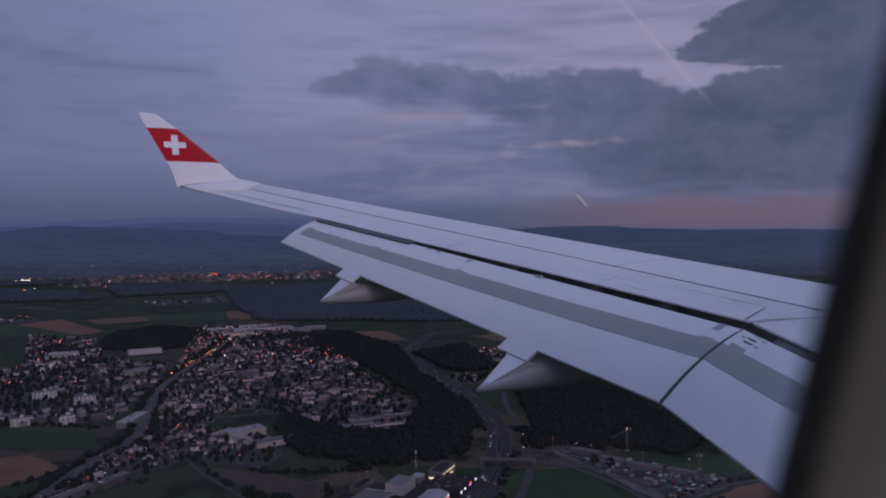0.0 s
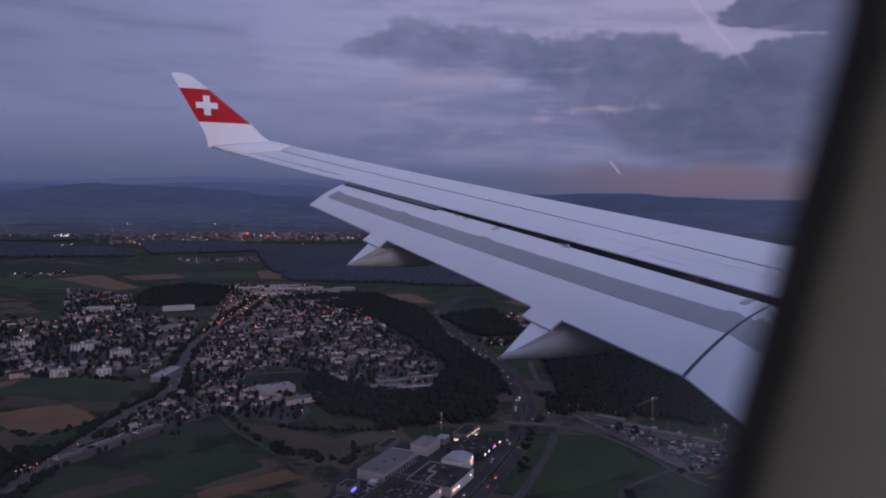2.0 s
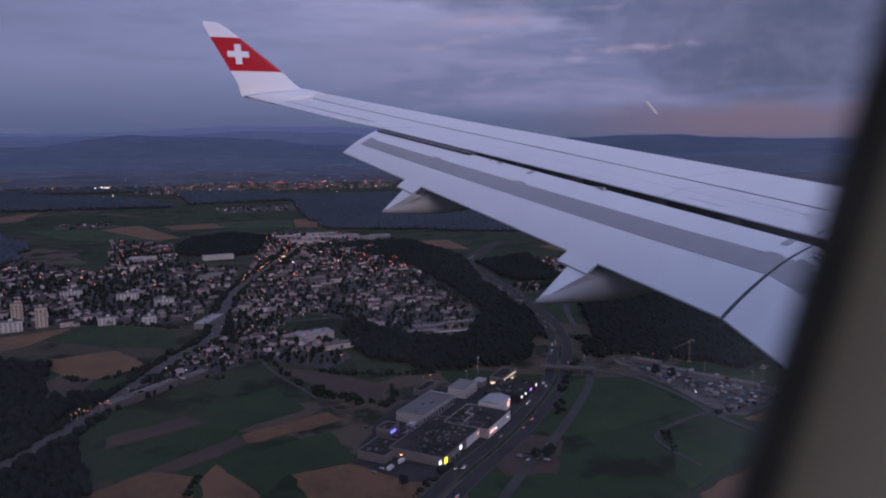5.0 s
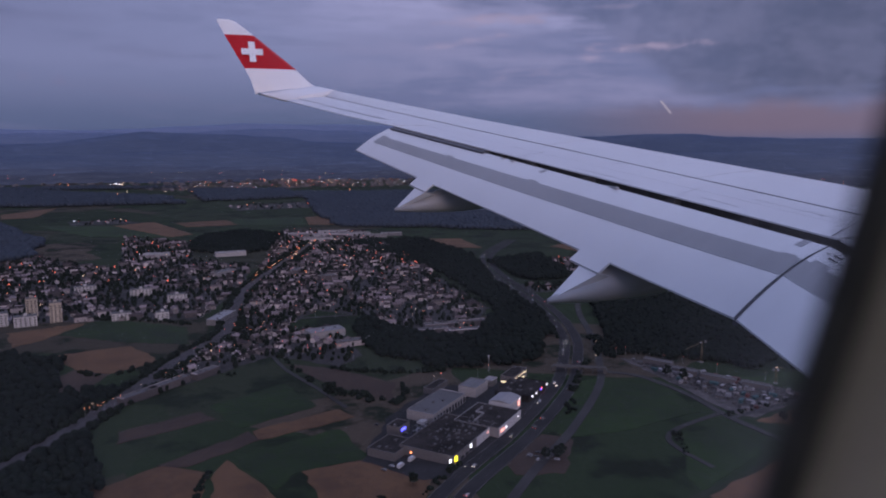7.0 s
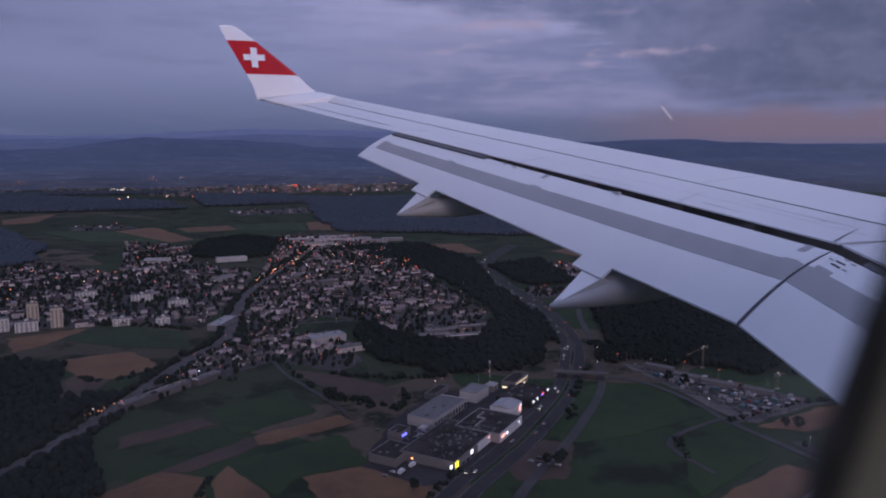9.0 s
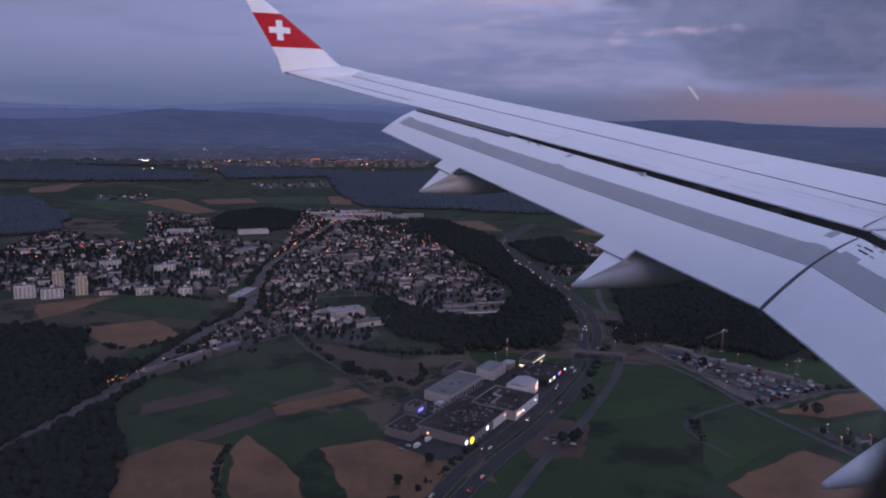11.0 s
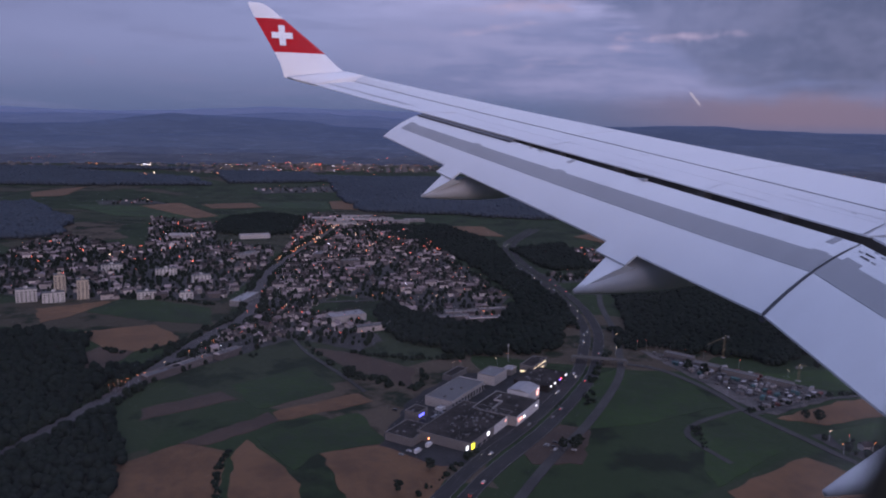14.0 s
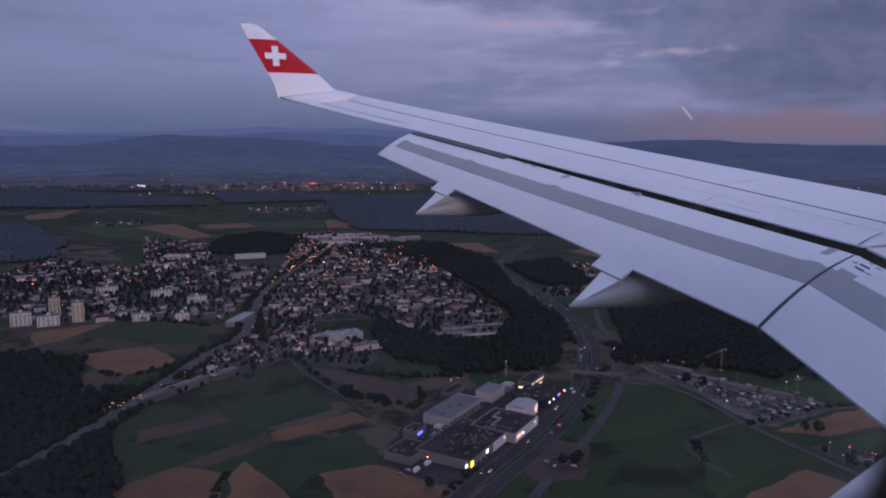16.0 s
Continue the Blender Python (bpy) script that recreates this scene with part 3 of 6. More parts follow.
def wing_things():
    wing = thing("aircraft_wing", "pale grey airliner wing with lowered flaps and swept winglet", "wing")
    stations = [1.0, 3.0, 5.0, 7.0, 8.5, 10.0, 12.0, 14.0, 16.0, 17.6, 18.0, 20.0, 22.0, 24.0, 25.5, 26.4]

    def main_loop(y):
        h, s, d = hinge_line(y), slat_line(y), depth(y)
        if y > 18.0 or y < 1.0:
            r = rear_edge(y)
            top = [r + Vector((0, 0, -0.015)), r, r + (s - r) * 0.5 + Vector((0, 0, 0.02)), s]
        else:
            r = rear_edge(y)
            top = [h + Vector((0, 0, -0.05)), h, h + (s - h) * 0.5 + Vector((0, 0, 0.012)), s]
        if y > 18.0:
            return top + [s + Vector((-0.02, 0, -0.16)), (s + r) * 0.5 + Vector((0.1, 0, -0.035)), r + Vector((0.06, 0, -0.02))]
        return top + [s + Vector((-0.02, 0, -d * 0.9)), (s + r) * 0.5 + Vector((0.1, 0, -d)), top[0] + Vector((0.05, 0, -d * 0.55 if y <= 18 else -0.03))]

    inner = [y for y in stations if y <= 18.0]
    part("wing_box", loft(bmesh.new(), [main_loop(y) for y in inner]), WING_PAINT, wing)
    part("outer_wing_box", loft(bmesh.new(), [main_loop(y) for y in [18.004, 20, 22, 24, 25.5, 26.4]]), WING_PAINT, wing)

    def slat_loop(y):
        s, c, d = slat_line(y), crest(y), depth(y)
        k = (26.4 - y) / 20
        return [s + Vector((0.03, 0, -0.03)), s + Vector((0.03, 0, 0.004)), s + (c - s) * 0.55 + Vector((0, 0, 0.004)), c + Vector((0, 0, -0.03)), c + Vector((0.30 + 0.35 * k, 0, -0.10 - 0.10 * k)), c + Vector((0.50 + 0.65 * k, 0, -0.32 - 0.25 * k)), c + Vector((0.25 + 0.3 * k, 0, -0.42 - 0.42 * k)), s + Vector((0.05, 0, -d * 0.9))]

    edges = [1.0, 7.2, 11.0, 14.8, 18.6, 22.4, 26.35]
    for a, b in zip(edges, edges[1:]):
        bm = loft(bmesh.new(), [slat_loop(y) for y in (a + 0.012, (2 * a + b) / 3, (a + 2 * b) / 3, b - 0.012)])
        part("slat", bm, WING_PAINT, wing)
    seal = bmesh.new()
    loft(seal, [[slat_line(y) + Vector((0.031, 0, 0.009)), slat_line(y) + Vector((0.010 - 0.006 * (26.4 - y) / 20, 0, 0.009)), slat_line(y) + Vector((0.0, 0, -0.03))] for y in (1.0, 4.0, 7.0, 10, 14, 18, 22, 26.2)])
    part("slat_seal", seal, LINE, wing, "dark seam behind the slats")

    # spoiler panels, closed
    lines = [7.05, 9.0, 10.9, 12.8, 14.6, 16.3, 17.9]
    for a, b in zip(lines, lines[1:]):
        loops = []
        for y in (a + 0.0005, b - 0.0005):
            h, r = hinge_line(y) + Vector((-0.012, 0, 0)), rear_edge(y)
            mid = h + (r - h) * 0.5 + Vector((0, 0, 0.012))
            loops.append([h, mid, r, r + Vector((0.0, 0, -0.022)), h + Vector((0, 0, -0.05))])
        part("spoiler", loft(bmesh.new(), loops), WING_PAINT, wing)
    loops = []
    for y in (1.0, 4.0, 6.99):
        h, r = hinge_line(y) + Vector((-0.012, 0, 0)), rear_edge(y)
        loops.append([h, h + (r - h) * 0.5 + Vector((0, 0, 0.012)), r, r + Vector((0.0, 0, -0.03)), h + Vector((0, 0, -0.06))])
    part("inner_rear_panel", loft(bmesh.new(), loops), WING_PAINT, wing)
    # cove behind the spoilers, the slot's shade put into its dark colour
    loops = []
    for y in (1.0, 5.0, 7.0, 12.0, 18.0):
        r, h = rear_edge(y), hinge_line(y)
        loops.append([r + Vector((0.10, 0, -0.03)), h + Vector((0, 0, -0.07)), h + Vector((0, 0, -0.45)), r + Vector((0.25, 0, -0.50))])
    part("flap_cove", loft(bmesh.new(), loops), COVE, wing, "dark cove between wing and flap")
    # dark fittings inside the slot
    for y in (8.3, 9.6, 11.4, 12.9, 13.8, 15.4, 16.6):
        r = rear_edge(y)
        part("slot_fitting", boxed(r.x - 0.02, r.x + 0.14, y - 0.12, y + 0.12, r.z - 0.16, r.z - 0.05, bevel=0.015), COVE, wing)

    # grey plates added at both slot ends, standing for the light that reaches there
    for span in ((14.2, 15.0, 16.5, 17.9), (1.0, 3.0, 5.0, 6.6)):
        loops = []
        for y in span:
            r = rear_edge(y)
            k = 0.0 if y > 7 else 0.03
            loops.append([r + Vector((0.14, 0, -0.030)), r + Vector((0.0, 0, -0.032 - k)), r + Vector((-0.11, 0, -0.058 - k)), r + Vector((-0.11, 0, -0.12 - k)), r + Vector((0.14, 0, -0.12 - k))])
        part("slot_cover", loft(bmesh.new(), loops), SLOT_GREY, wing, "added dark grey filler for the lit slot ends")
    for y, l in ((10.75, 0.20), (13.35, 0.16), (13.62, 0.09)):
        r = rear_edge(y)
        part("slot_bracket", boxed(r.x - 0.10, r.x - 0.03, y - l, y + l, r.z - 0.12, r.z - 0.085, bevel=0.01), WING_UNDER, wing, "bare metal bracket in the slot")

    # ailerons at the outer trailing edge: seams and hinge line
    for a, b in ((18.3, 21.8), (21.83, 25.3)):
        for u in (0.30,):
            pts = []
            for y in (a, b):
                r, s = rear_edge(y), slat_line(y)
                pts.append(r + (s - r) * u + Vector((0, 0, 0.017)))
            bm = bmesh.new()
            d = Vector((0.016, 0, 0))
            loft(bm, [[p - d, p + d, p + d + Vector((0, 0, 0.004)), p - d + Vector((0, 0, 0.004))] for p in pts])
            part("aileron_seam", bm, LINE, wing, "dark aileron hinge seam")
    # panel seams across the rear of the wing
    for y, u0, u1 in ((6.96, 0.02, 0.62),):
        pts = [rear_edge(y) + (slat_line(y) - rear_edge(y)) * u + Vector((0, 0, 0.014 + 0.02 * math.sin(u * 3))) for u in (u0, (u0 + u1) / 2, u1)]
        d = Vector((0, 0.006, 0))
        part("panel_seam", loft(bmesh.new(), [[p - d, p + d, p + d + Vector((0, 0, 0.004)), p - d + Vector((0, 0, 0.004))] for p in pts]), LINE, wing)
    # slanting joints between spoilers, fading towards the wing box
    for (y0, u0), (y1, u1), w, tone in (((7.10, 0.0), (7.58, 0.55), 0.011, LINE), ((9.50, 0.0), (10.05, 0.56), 0.007, WING_GREY), ((13.2, 0.0), (13.75, 0.56), 0.006, WING_GREY)):
        pts = []
        for k in range(7):
            y, u = y0 + (y1 - y0) * k / 6, u0 + (u1 - u0) * k / 6
            pts.append((rear_edge(y) + (slat_line(y) - rear_edge(y)) * u + Vector((0, 0, 0.012 + 0.022 * math.sin(u * 3))), w * (1 - 0.6 * k / 6)))
        part("spoiler_joint", loft(bmesh.new(), [[p - Vector((0, q, 0)), p + Vector((0, q, 0)), p + Vector((0, q, 0.004)), p + Vector((0, -q, 0.004))] for p, q in pts]), tone, wing)

    # fine seams along the span on the spoilers and the box
    for y0, y1, u in ((8.7, 9.35, 0.16), (10.6, 11.9, 0.10), (15.0, 15.9, 0.14), (7.7, 9.2, 0.60)):
        pts = [rear_edge(y) + (slat_line(y) - rear_edge(y)) * u + Vector((0, 0, 0.020)) for y in (y0, y1)]
        d = Vector((0.004, 0, 0))
        part("panel_seam", loft(bmesh.new(), [[p - d, p + d, p + d + Vector((0, 0, 0.003)), p - d + Vector((0, 0, 0.003))] for p in pts]), WING_GREY, wing)

    # flaps
    def flap_loop(y):
        top = [flap_top(y, u) for u in (0.0, 0.06, 0.12, 0.18, 0.25, 0.32, 0.4, 0.48, 0.55, 0.62, 0.7, 0.78, 0.85, 0.93, 1.0)]
        a, e = top[0], top[-1]
        low = [e + Vector((0.0, 0, -0.025)), a + (e - a) * 0.6 + Vector((0.03, 0, -0.14)), a + (e - a) * 0.25 + Vector((0.05, 0, -0.22)), a + Vector((0.10, 0, -0.20)), a + Vector((0.12, 0, -0.08))]
        return top + low

    def flap(name, y0, y1, n):
        ys = [y0 + (y1 - y0) * i / n for i in range(n + 1)]
        ob = part(name, loft(bmesh.new(), [flap_loop(y) for y in ys]), WING_PAINT, wing)
        return ob

    outer = flap("outer_flap", 7.04, 18.0, 8)
    inner_flap = flap("inner_flap", 1.0, 7.03, 5)

    def on_flap(name, y0, y1, u0, u1, material, parent, lift=0.006, n=6, label=""):
        loops = []
        for i in range(n + 1):
            y = y0 + (y1 - y0) * i / n
            aft = 0.155 * (max(0.0, y - 7.0) / 11.0) ** 0.7 if 0.2 < u0 < 0.3 else 0.0
            row = [flap_top(y, u0 + aft + (u1 - u0) * k / 4) + Vector((0, 0, lift)) for k in range(5)]
            loops.append(row + [row[-1] - Vector((0, 0, lift + 0.004)), row[0] - Vector((0, 0, lift + 0.004))])
        return part(name, loft(bmesh.new(), loops), material, parent, label)

    on_flap("grey_walkway_band", 7.06, 17.72, 0.275, 0.520, WING_GREY, outer, label="darker grey band along the flap")
    on_flap("grey_walkway_band", 1.0, 7.01, 0.275, 0.520, WING_GREY, inner_flap, label="darker grey band along the flap")
    for y, w in ((7.24, 0.10), (9.62, 0.13), (12.14, 0.12), (14.81, 0.12), (17.58, 0.14)):
        aft = 0.155 * ((y - 7.0) / 11.0) ** 0.7
        on_flap("grey_patch", y - w, y + w, 0.238 + aft, 0.278 + aft, WING_GREY, outer, n=1)
    for y in (7.30, 12.32):
        on_flap("grey_tab", y - 0.05, y + 0.05, 0.0, 0.125, WING_GREY, outer, n=1)
    on_flap("grey_patch", 6.70, 6.93, 0.225, 0.278, WING_GREY, inner_flap, n=1)
    for y, u in ((6.785, 0.135), (6.785, 0.078)):
        on_flap("marking_bar", y - 0.065, y + 0.065, u, u + 0.016, LINE, inner_flap, n=1)
    for y, u in ((6.91, 0.090), (6.655, 0.138), (6.78, 0.012), (6.66, 0.030)):
        on_flap("marking_bar", y - 0.03, y + 0.03, u, u + 0.014, WING_GREY, inner_flap, n=1)
    # dark seal between the flaps, and the closing rib at the outer end
    loops = []
    for u in (k / 20 for k in range(21)):
        p = flap_top(7.035, u)
        w = 0.010 + 0.029 * u
        loops.append([p + Vector((0, -w, 0.005)), p + Vector((0, w, 0.005)), p + Vector((0, w, -0.10)), p + Vector((0, -w, -0.10))])
    part("flap_joint_seal", loft(bmesh.new(), loops), LINE, wing, "dark rubber seal between two flaps")

    # flap track fairings: a canoe under the flap, its tail below the trailing edge
    def fairing(y, tip, width, nose_x, plate=True):
        e = flap_top(y, 1.0)
        tail = Vector(tip)
        nose = Vector((nose_x, y, rear_edge(y).z - 0.75))
        loops, n = [], 14
        for i in range(13):
            t = i / 12
            c = tail.lerp(nose, t)
            bulge = math.sin(math.pi * min(1.0, t * 0.9 + 0.02)) ** 1.0
            c.z += 0.03 * bulge
            w, h = width * bulge + 0.012, (width * 1.0) * bulge + 0.012
            loops.append([c + Vector((0, w * math.cos(q), h * math.sin(q) * (1.0 if math.sin(q) < 0 else 0.95))) for q in (2 * math.pi * k / n for k in range(n))])
        ob = part("flap_track_fairing", loft(bmesh.new(), loops), WING_UNDER, wing, "grey canoe-shaped flap track fairing")
        for p in ob.data.polygons:
            p.use_smooth = True
        if not plate:
            return
        # plate behind the trailing edge, and the white tail face below it
        tl, tr = flap_top(y + 0.33, 1.0), flap_top(y - 0.31, 1.0)
        drop = Vector((-0.190, 0, -0.140))
        loop = [flap_top(y + 0.33, 0.97) + Vector((0, 0, 0.001)), flap_top(y - 0.31, 0.97) + Vector((0, 0, 0.001)), tr + drop, tl + drop]
        part("tail_plate", loft(bmesh.new(), [loop, [p + Vector((0.01, 0, -0.03)) for p in loop]]), WING_PAINT, ob)
        m1, m2 = tr + drop + Vector((0.02, 0.03, -0.022)), tl.lerp(tr, 0.34) + drop + Vector((0.02, 0, -0.022))
        side = [m2, m1, tail + Vector((0.01, -0.012, 0.012)), tail + Vector((0.0, 0.012, 0.012))]
        part("tail_cone", loft(bmesh.new(), [side, [p + Vector((0.20, 0.0, -0.05)) for p in side[:2]] + [p + Vector((0.03, 0, -0.015)) for p in side[2:]]]), WING_PAINT, ob, "white painted fairing tail")

    fairing(9.50, (5.20, 9.4, -2.35), 0.38, 9.4)
    fairing(14.58, (4.43, 14.55, -1.44), 0.33, 8.2)
    fairing(5.00, (5.54, 5.0, -3.35), 0.40, 10.5, plate=False)

    # winglet
    def winglet_edge(z):
        le = [(1.60, 5.42, 26.25), (1.80, 5.15, 26.38), (1.98, 4.92, 26.48), (2.38, 4.55, 26.70), (3.57, 3.22, 27.40), (3.95, 2.78, 27.62), (4.07, 2.60, 27.68), (4.12, 2.42, 27.72)]
        te = [(1.60, 3.07, 26.40), (1.80, 3.02, 26.45), (1.98, 2.98, 26.52), (2.38, 2.80, 26.70), (3.57, 2.23, 27.40), (3.95, 2.06, 27.60), (4.07, 2.02, 27.68), (4.12, 2.05, 27.72)]
        def at(rows):
            for a, b in zip(rows, rows[1:]):
                if z <= b[0] or b is rows[-1]:
                    t = (z - a[0]) / (b[0] - a[0])
                    return Vector((a[1] + (b[1] - a[1]) * t, a[2] + (b[2] - a[2]) * t, z))
        return at(le), at(te)

    def winglet_loop(z, grow=0.0):
        le, te = winglet_edge(z)
        c = le.x - te.x
        th = 0.055 * c + 0.01 + grow
        mid = lambda u, s: te.lerp(le, u) + Vector((0, s, 0))
        return [mid(0.0 - grow / c, 0), mid(0.3, -th * 0.6), mid(0.65, -th), mid(0.92, -th * 0.7), mid(1.0 + grow / c, 0), mid(0.92, th * 0.7), mid(0.65, th), mid(0.3, th * 0.6)]

    let = part("winglet", loft(bmesh.new(), [winglet_loop(z) for z in (1.50, 1.60, 1.80, 1.98, 2.38, 3.0, 3.57, 3.95, 4.07, 4.12)]), WHITE, wing, "white winglet with a red band")
    part("red_band", loft(bmesh.new(), [winglet_loop(z, 0.006) for z in (2.38, 2.78, 3.17, 3.57)]), RED, let, "red painted band")
    # plain white cross
    def on_winglet(x, z):
        le, te = winglet_edge(z)
        return Vector((x, te.y - 0.055 * (le.x - te.x) - 0.045, z))
    cx, cz, arm, half = 3.10, 2.97, 0.36, 0.108
    outline = [(-half, -arm), (half, -arm), (half, -half), (arm, -half), (arm, half), (half, half), (half, arm), (-half, arm), (-half, half), (-arm, half), (-arm, -half), (-half, -half)]
    front = [on_winglet(cx + a, cz + b) for a, b in outline]
    bm = bmesh.new()
    f = bm.faces.new([bm.verts.new(p) for p in front])
    ext = bmesh.ops.extrude_face_region(bm, geom=[f])
    bmesh.ops.translate(bm, vec=(0, 0.03, 0), verts=[v for v in ext["geom"] if isinstance(v, bmesh.types.BMVert)])
    bmesh.ops.recalc_face_normals(bm, faces=bm.faces)
    part("white_cross", bm, WHITE, let, "plain white cross")
    # blended root of the winglet
    loops = []
    for k in range(6):
        t = k / 5
        y = 25.3 + 1.0 * t
        a, b = rear_edge(y), crest(min(y, 26.3))
        up = 0.05 * t * t
        loops.append([a + Vector((0, 0, -0.05)), a + Vector((0.0, 0, 0.015 + up * 0.1)), a.lerp(b, 0.5) + Vector((0, 0, 0.024 + up * 0.35)), b + Vector((0, 0, -0.012 + up * 0.3)), b + Vector((0.35, 0, -0.15)), a.lerp(b, 0.5) + Vector((0, 0, -0.14))])
    root = part("winglet_root", loft(bmesh.new(), loops), WHITE, wing)
    for p in root.data.polygons:
        p.use_smooth = True


wing_things()


# ---- ground and hills ----
def build_ground():
    verts, faces = [], []
    radii = [0, 150, 300, 500, 750, 1000, 1400, 1800, 2300, 2800, 3300, 3800, 4200, 4500, 4890]
    n = 240
    for r in radii:
        for k in range(n):
            q = 2 * math.pi * k / n
            verts.append((r * math.sin(q), r * math.cos(q), GROUND))
    for i in range(len(radii) - 1):
        for k in range(n):
            a, b = i * n + k, i * n + (k + 1) % n
            faces.append((a, b, b + n, a + n) if i else (a, b + n, a + n))
    g = raw("ground", verts, [f[::-1] for f in faces], LAND)
    tagged(g, "dark evening farmland reaching to the hills", "ground", kind="structure")


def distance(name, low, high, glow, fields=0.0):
    """Far hills, woods and pale fields in long thin patches, evening haze put into colour and emission."""
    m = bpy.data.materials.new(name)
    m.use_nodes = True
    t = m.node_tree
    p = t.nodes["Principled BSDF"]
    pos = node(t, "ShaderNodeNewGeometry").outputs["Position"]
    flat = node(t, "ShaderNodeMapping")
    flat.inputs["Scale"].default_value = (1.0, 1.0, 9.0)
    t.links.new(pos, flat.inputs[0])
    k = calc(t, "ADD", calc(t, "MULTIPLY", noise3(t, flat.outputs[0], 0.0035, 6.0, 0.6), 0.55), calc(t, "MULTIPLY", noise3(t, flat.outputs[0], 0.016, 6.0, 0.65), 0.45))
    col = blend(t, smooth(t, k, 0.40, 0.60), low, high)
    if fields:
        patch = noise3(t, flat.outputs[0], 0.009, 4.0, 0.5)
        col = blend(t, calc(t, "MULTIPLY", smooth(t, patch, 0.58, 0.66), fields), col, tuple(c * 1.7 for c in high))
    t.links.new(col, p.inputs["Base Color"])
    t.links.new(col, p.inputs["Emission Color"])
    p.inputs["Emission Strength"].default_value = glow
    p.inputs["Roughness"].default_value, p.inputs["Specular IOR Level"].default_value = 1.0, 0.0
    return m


def ridge(name, radius, run, height, material, label):
    """A range of hills round the plain: a slope up to its crest, and down behind."""
    verts, faces, n, cols = [], [], 720, 7
    for k in range(n):
        az = 360.0 * k / n - 180.0
        q = radians(az)
        h = height(az)
        for j in range(cols):
            s = j / (cols - 1)
            r = radius + run * s
            up = h * math.sin(min(1.0, s * 1.25) * math.pi / 2) * (1.0 if s < 0.85 else 0.93)
            up += h * 0.05 * noise.noise(Vector((az * 0.7, s * 4.0, radius))) * (s > 0.05) * (s < 0.8)
            verts.append((r * math.sin(q), r * math.cos(q), GROUND - 2 + up))
    for k in range(n):
        for j in range(cols - 1):
            a, b = k * cols + j, ((k + 1) % n) * cols + j
            faces.append((a, a + 1, b + 1, b))
    ob = raw(name, verts, faces, material)
    for p in ob.data.polygons:
        p.use_smooth = True
    tagged(ob, label, "hills", kind="structure")


def wave(az, seed, scale):
    return noise.noise(Vector((az * scale, seed, 0.0))) + 0.45 * noise.noise(Vector((az * scale * 2.7, seed + 5, 0.0)))


def bump_at(az, c, w):
    return math.exp(-((az - c) / w) ** 2)


def ease_out(az):
    """1 over the west and the middle, 0 where the afterglow stands."""
    k = min(1.0, max(0.0, (az - 20.0) / 12.0))
    return 1.0 - k * k * (3 - 2 * k)


def foothill(az):
    return 52 + 20 * wave(az, 1.0, 0.12)


build_ground()
# ranges coloured bluer and paler with distance, glowing a little, as haze
ridge("backdrop_foothills", 4330, 60, foothill, distance("foothill_woods_haze", (0.028, 0.034, 0.058), (0.038, 0.044, 0.070), 0.66, 0.3), "dark wooded foothills beyond the plain")
ridge("backdrop_farmland", 4400, 60, lambda a: 84 + 22 * wave(a, 6.0, 0.10), distance("far_farmland_haze", (0.035, 0.045, 0.081), (0.045, 0.055, 0.093), 0.62, 0.35), "hazy strips of farmland beyond the plain")
ridge("backdrop_hills", 4480, 120, lambda a: 134 + 26 * wave(a, 2.0, 0.10) + 34 * bump_at(a, 3, 7) + 28 * bump_at(a, 42, 14), distance("hill_woods_haze", (0.037, 0.050, 0.094), (0.046, 0.059, 0.105), 0.62, 0.3), "dusky wooded hills beyond the plain")
ridge("backdrop_high_hills", 4640, 110, lambda a: 196 + 14 * wave(a, 3.0, 0.12) + 5 * wave(a, 8.0, 0.5) + 62 * bump_at(a, 4.0, 8.5) + 34 * bump_at(a, -2, 4) + 62 * bump_at(a, 35, 11) + 46 * bump_at(a, 54, 13), distance("high_hill_woods_haze", (0.037, 0.051, 0.101), (0.044, 0.059, 0.111), 0.61, 0.2), "blue-grey hill range on the horizon")
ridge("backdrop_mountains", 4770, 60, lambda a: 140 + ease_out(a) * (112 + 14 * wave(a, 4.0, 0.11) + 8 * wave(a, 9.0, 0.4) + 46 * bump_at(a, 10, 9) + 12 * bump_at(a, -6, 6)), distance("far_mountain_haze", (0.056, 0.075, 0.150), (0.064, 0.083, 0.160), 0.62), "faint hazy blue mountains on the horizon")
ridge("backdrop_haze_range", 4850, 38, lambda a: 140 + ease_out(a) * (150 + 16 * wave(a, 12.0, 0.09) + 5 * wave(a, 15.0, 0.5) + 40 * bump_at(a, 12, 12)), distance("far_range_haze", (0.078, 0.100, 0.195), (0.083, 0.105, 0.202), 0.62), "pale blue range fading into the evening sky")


def field(poly, material, label, rise):
    bm = bmesh.new()
    rr = random.Random(int(poly[0][0] * 13 + poly[0][1]))
    edge = []
    for (ax, ay), (bx, by) in zip(poly, poly[1:] + poly[:1]):
        n = max(2, int(math.dist((ax, ay), (bx, by)) / 9))
        w = 1.3 + 0.0012 * ay
        edge += [(ax + (bx - ax) * i / n + rr.uniform(-w, w), ay + (by - ay) * i / n + rr.uniform(-w, w)) for i in range(n)]
    f = bm.faces.new([bm.verts.new((x, y, GROUND + rise)) for x, y in edge])
    f.normal_update()
    if f.normal.z < 0:
        f.normal_flip()
    ext = bmesh.ops.extrude_face_region(bm, geom=[f])
    bmesh.ops.translate(bm, vec=(0, 0, -rise - 0.3), verts=[v for v in ext["geom"] if isinstance(v, bmesh.types.BMVert)])
    bmesh.ops.recalc_face_normals(bm, faces=bm.faces)
    ob = part("field", bm, material, None)
    tagged(ob, label, "field", kind="structure")


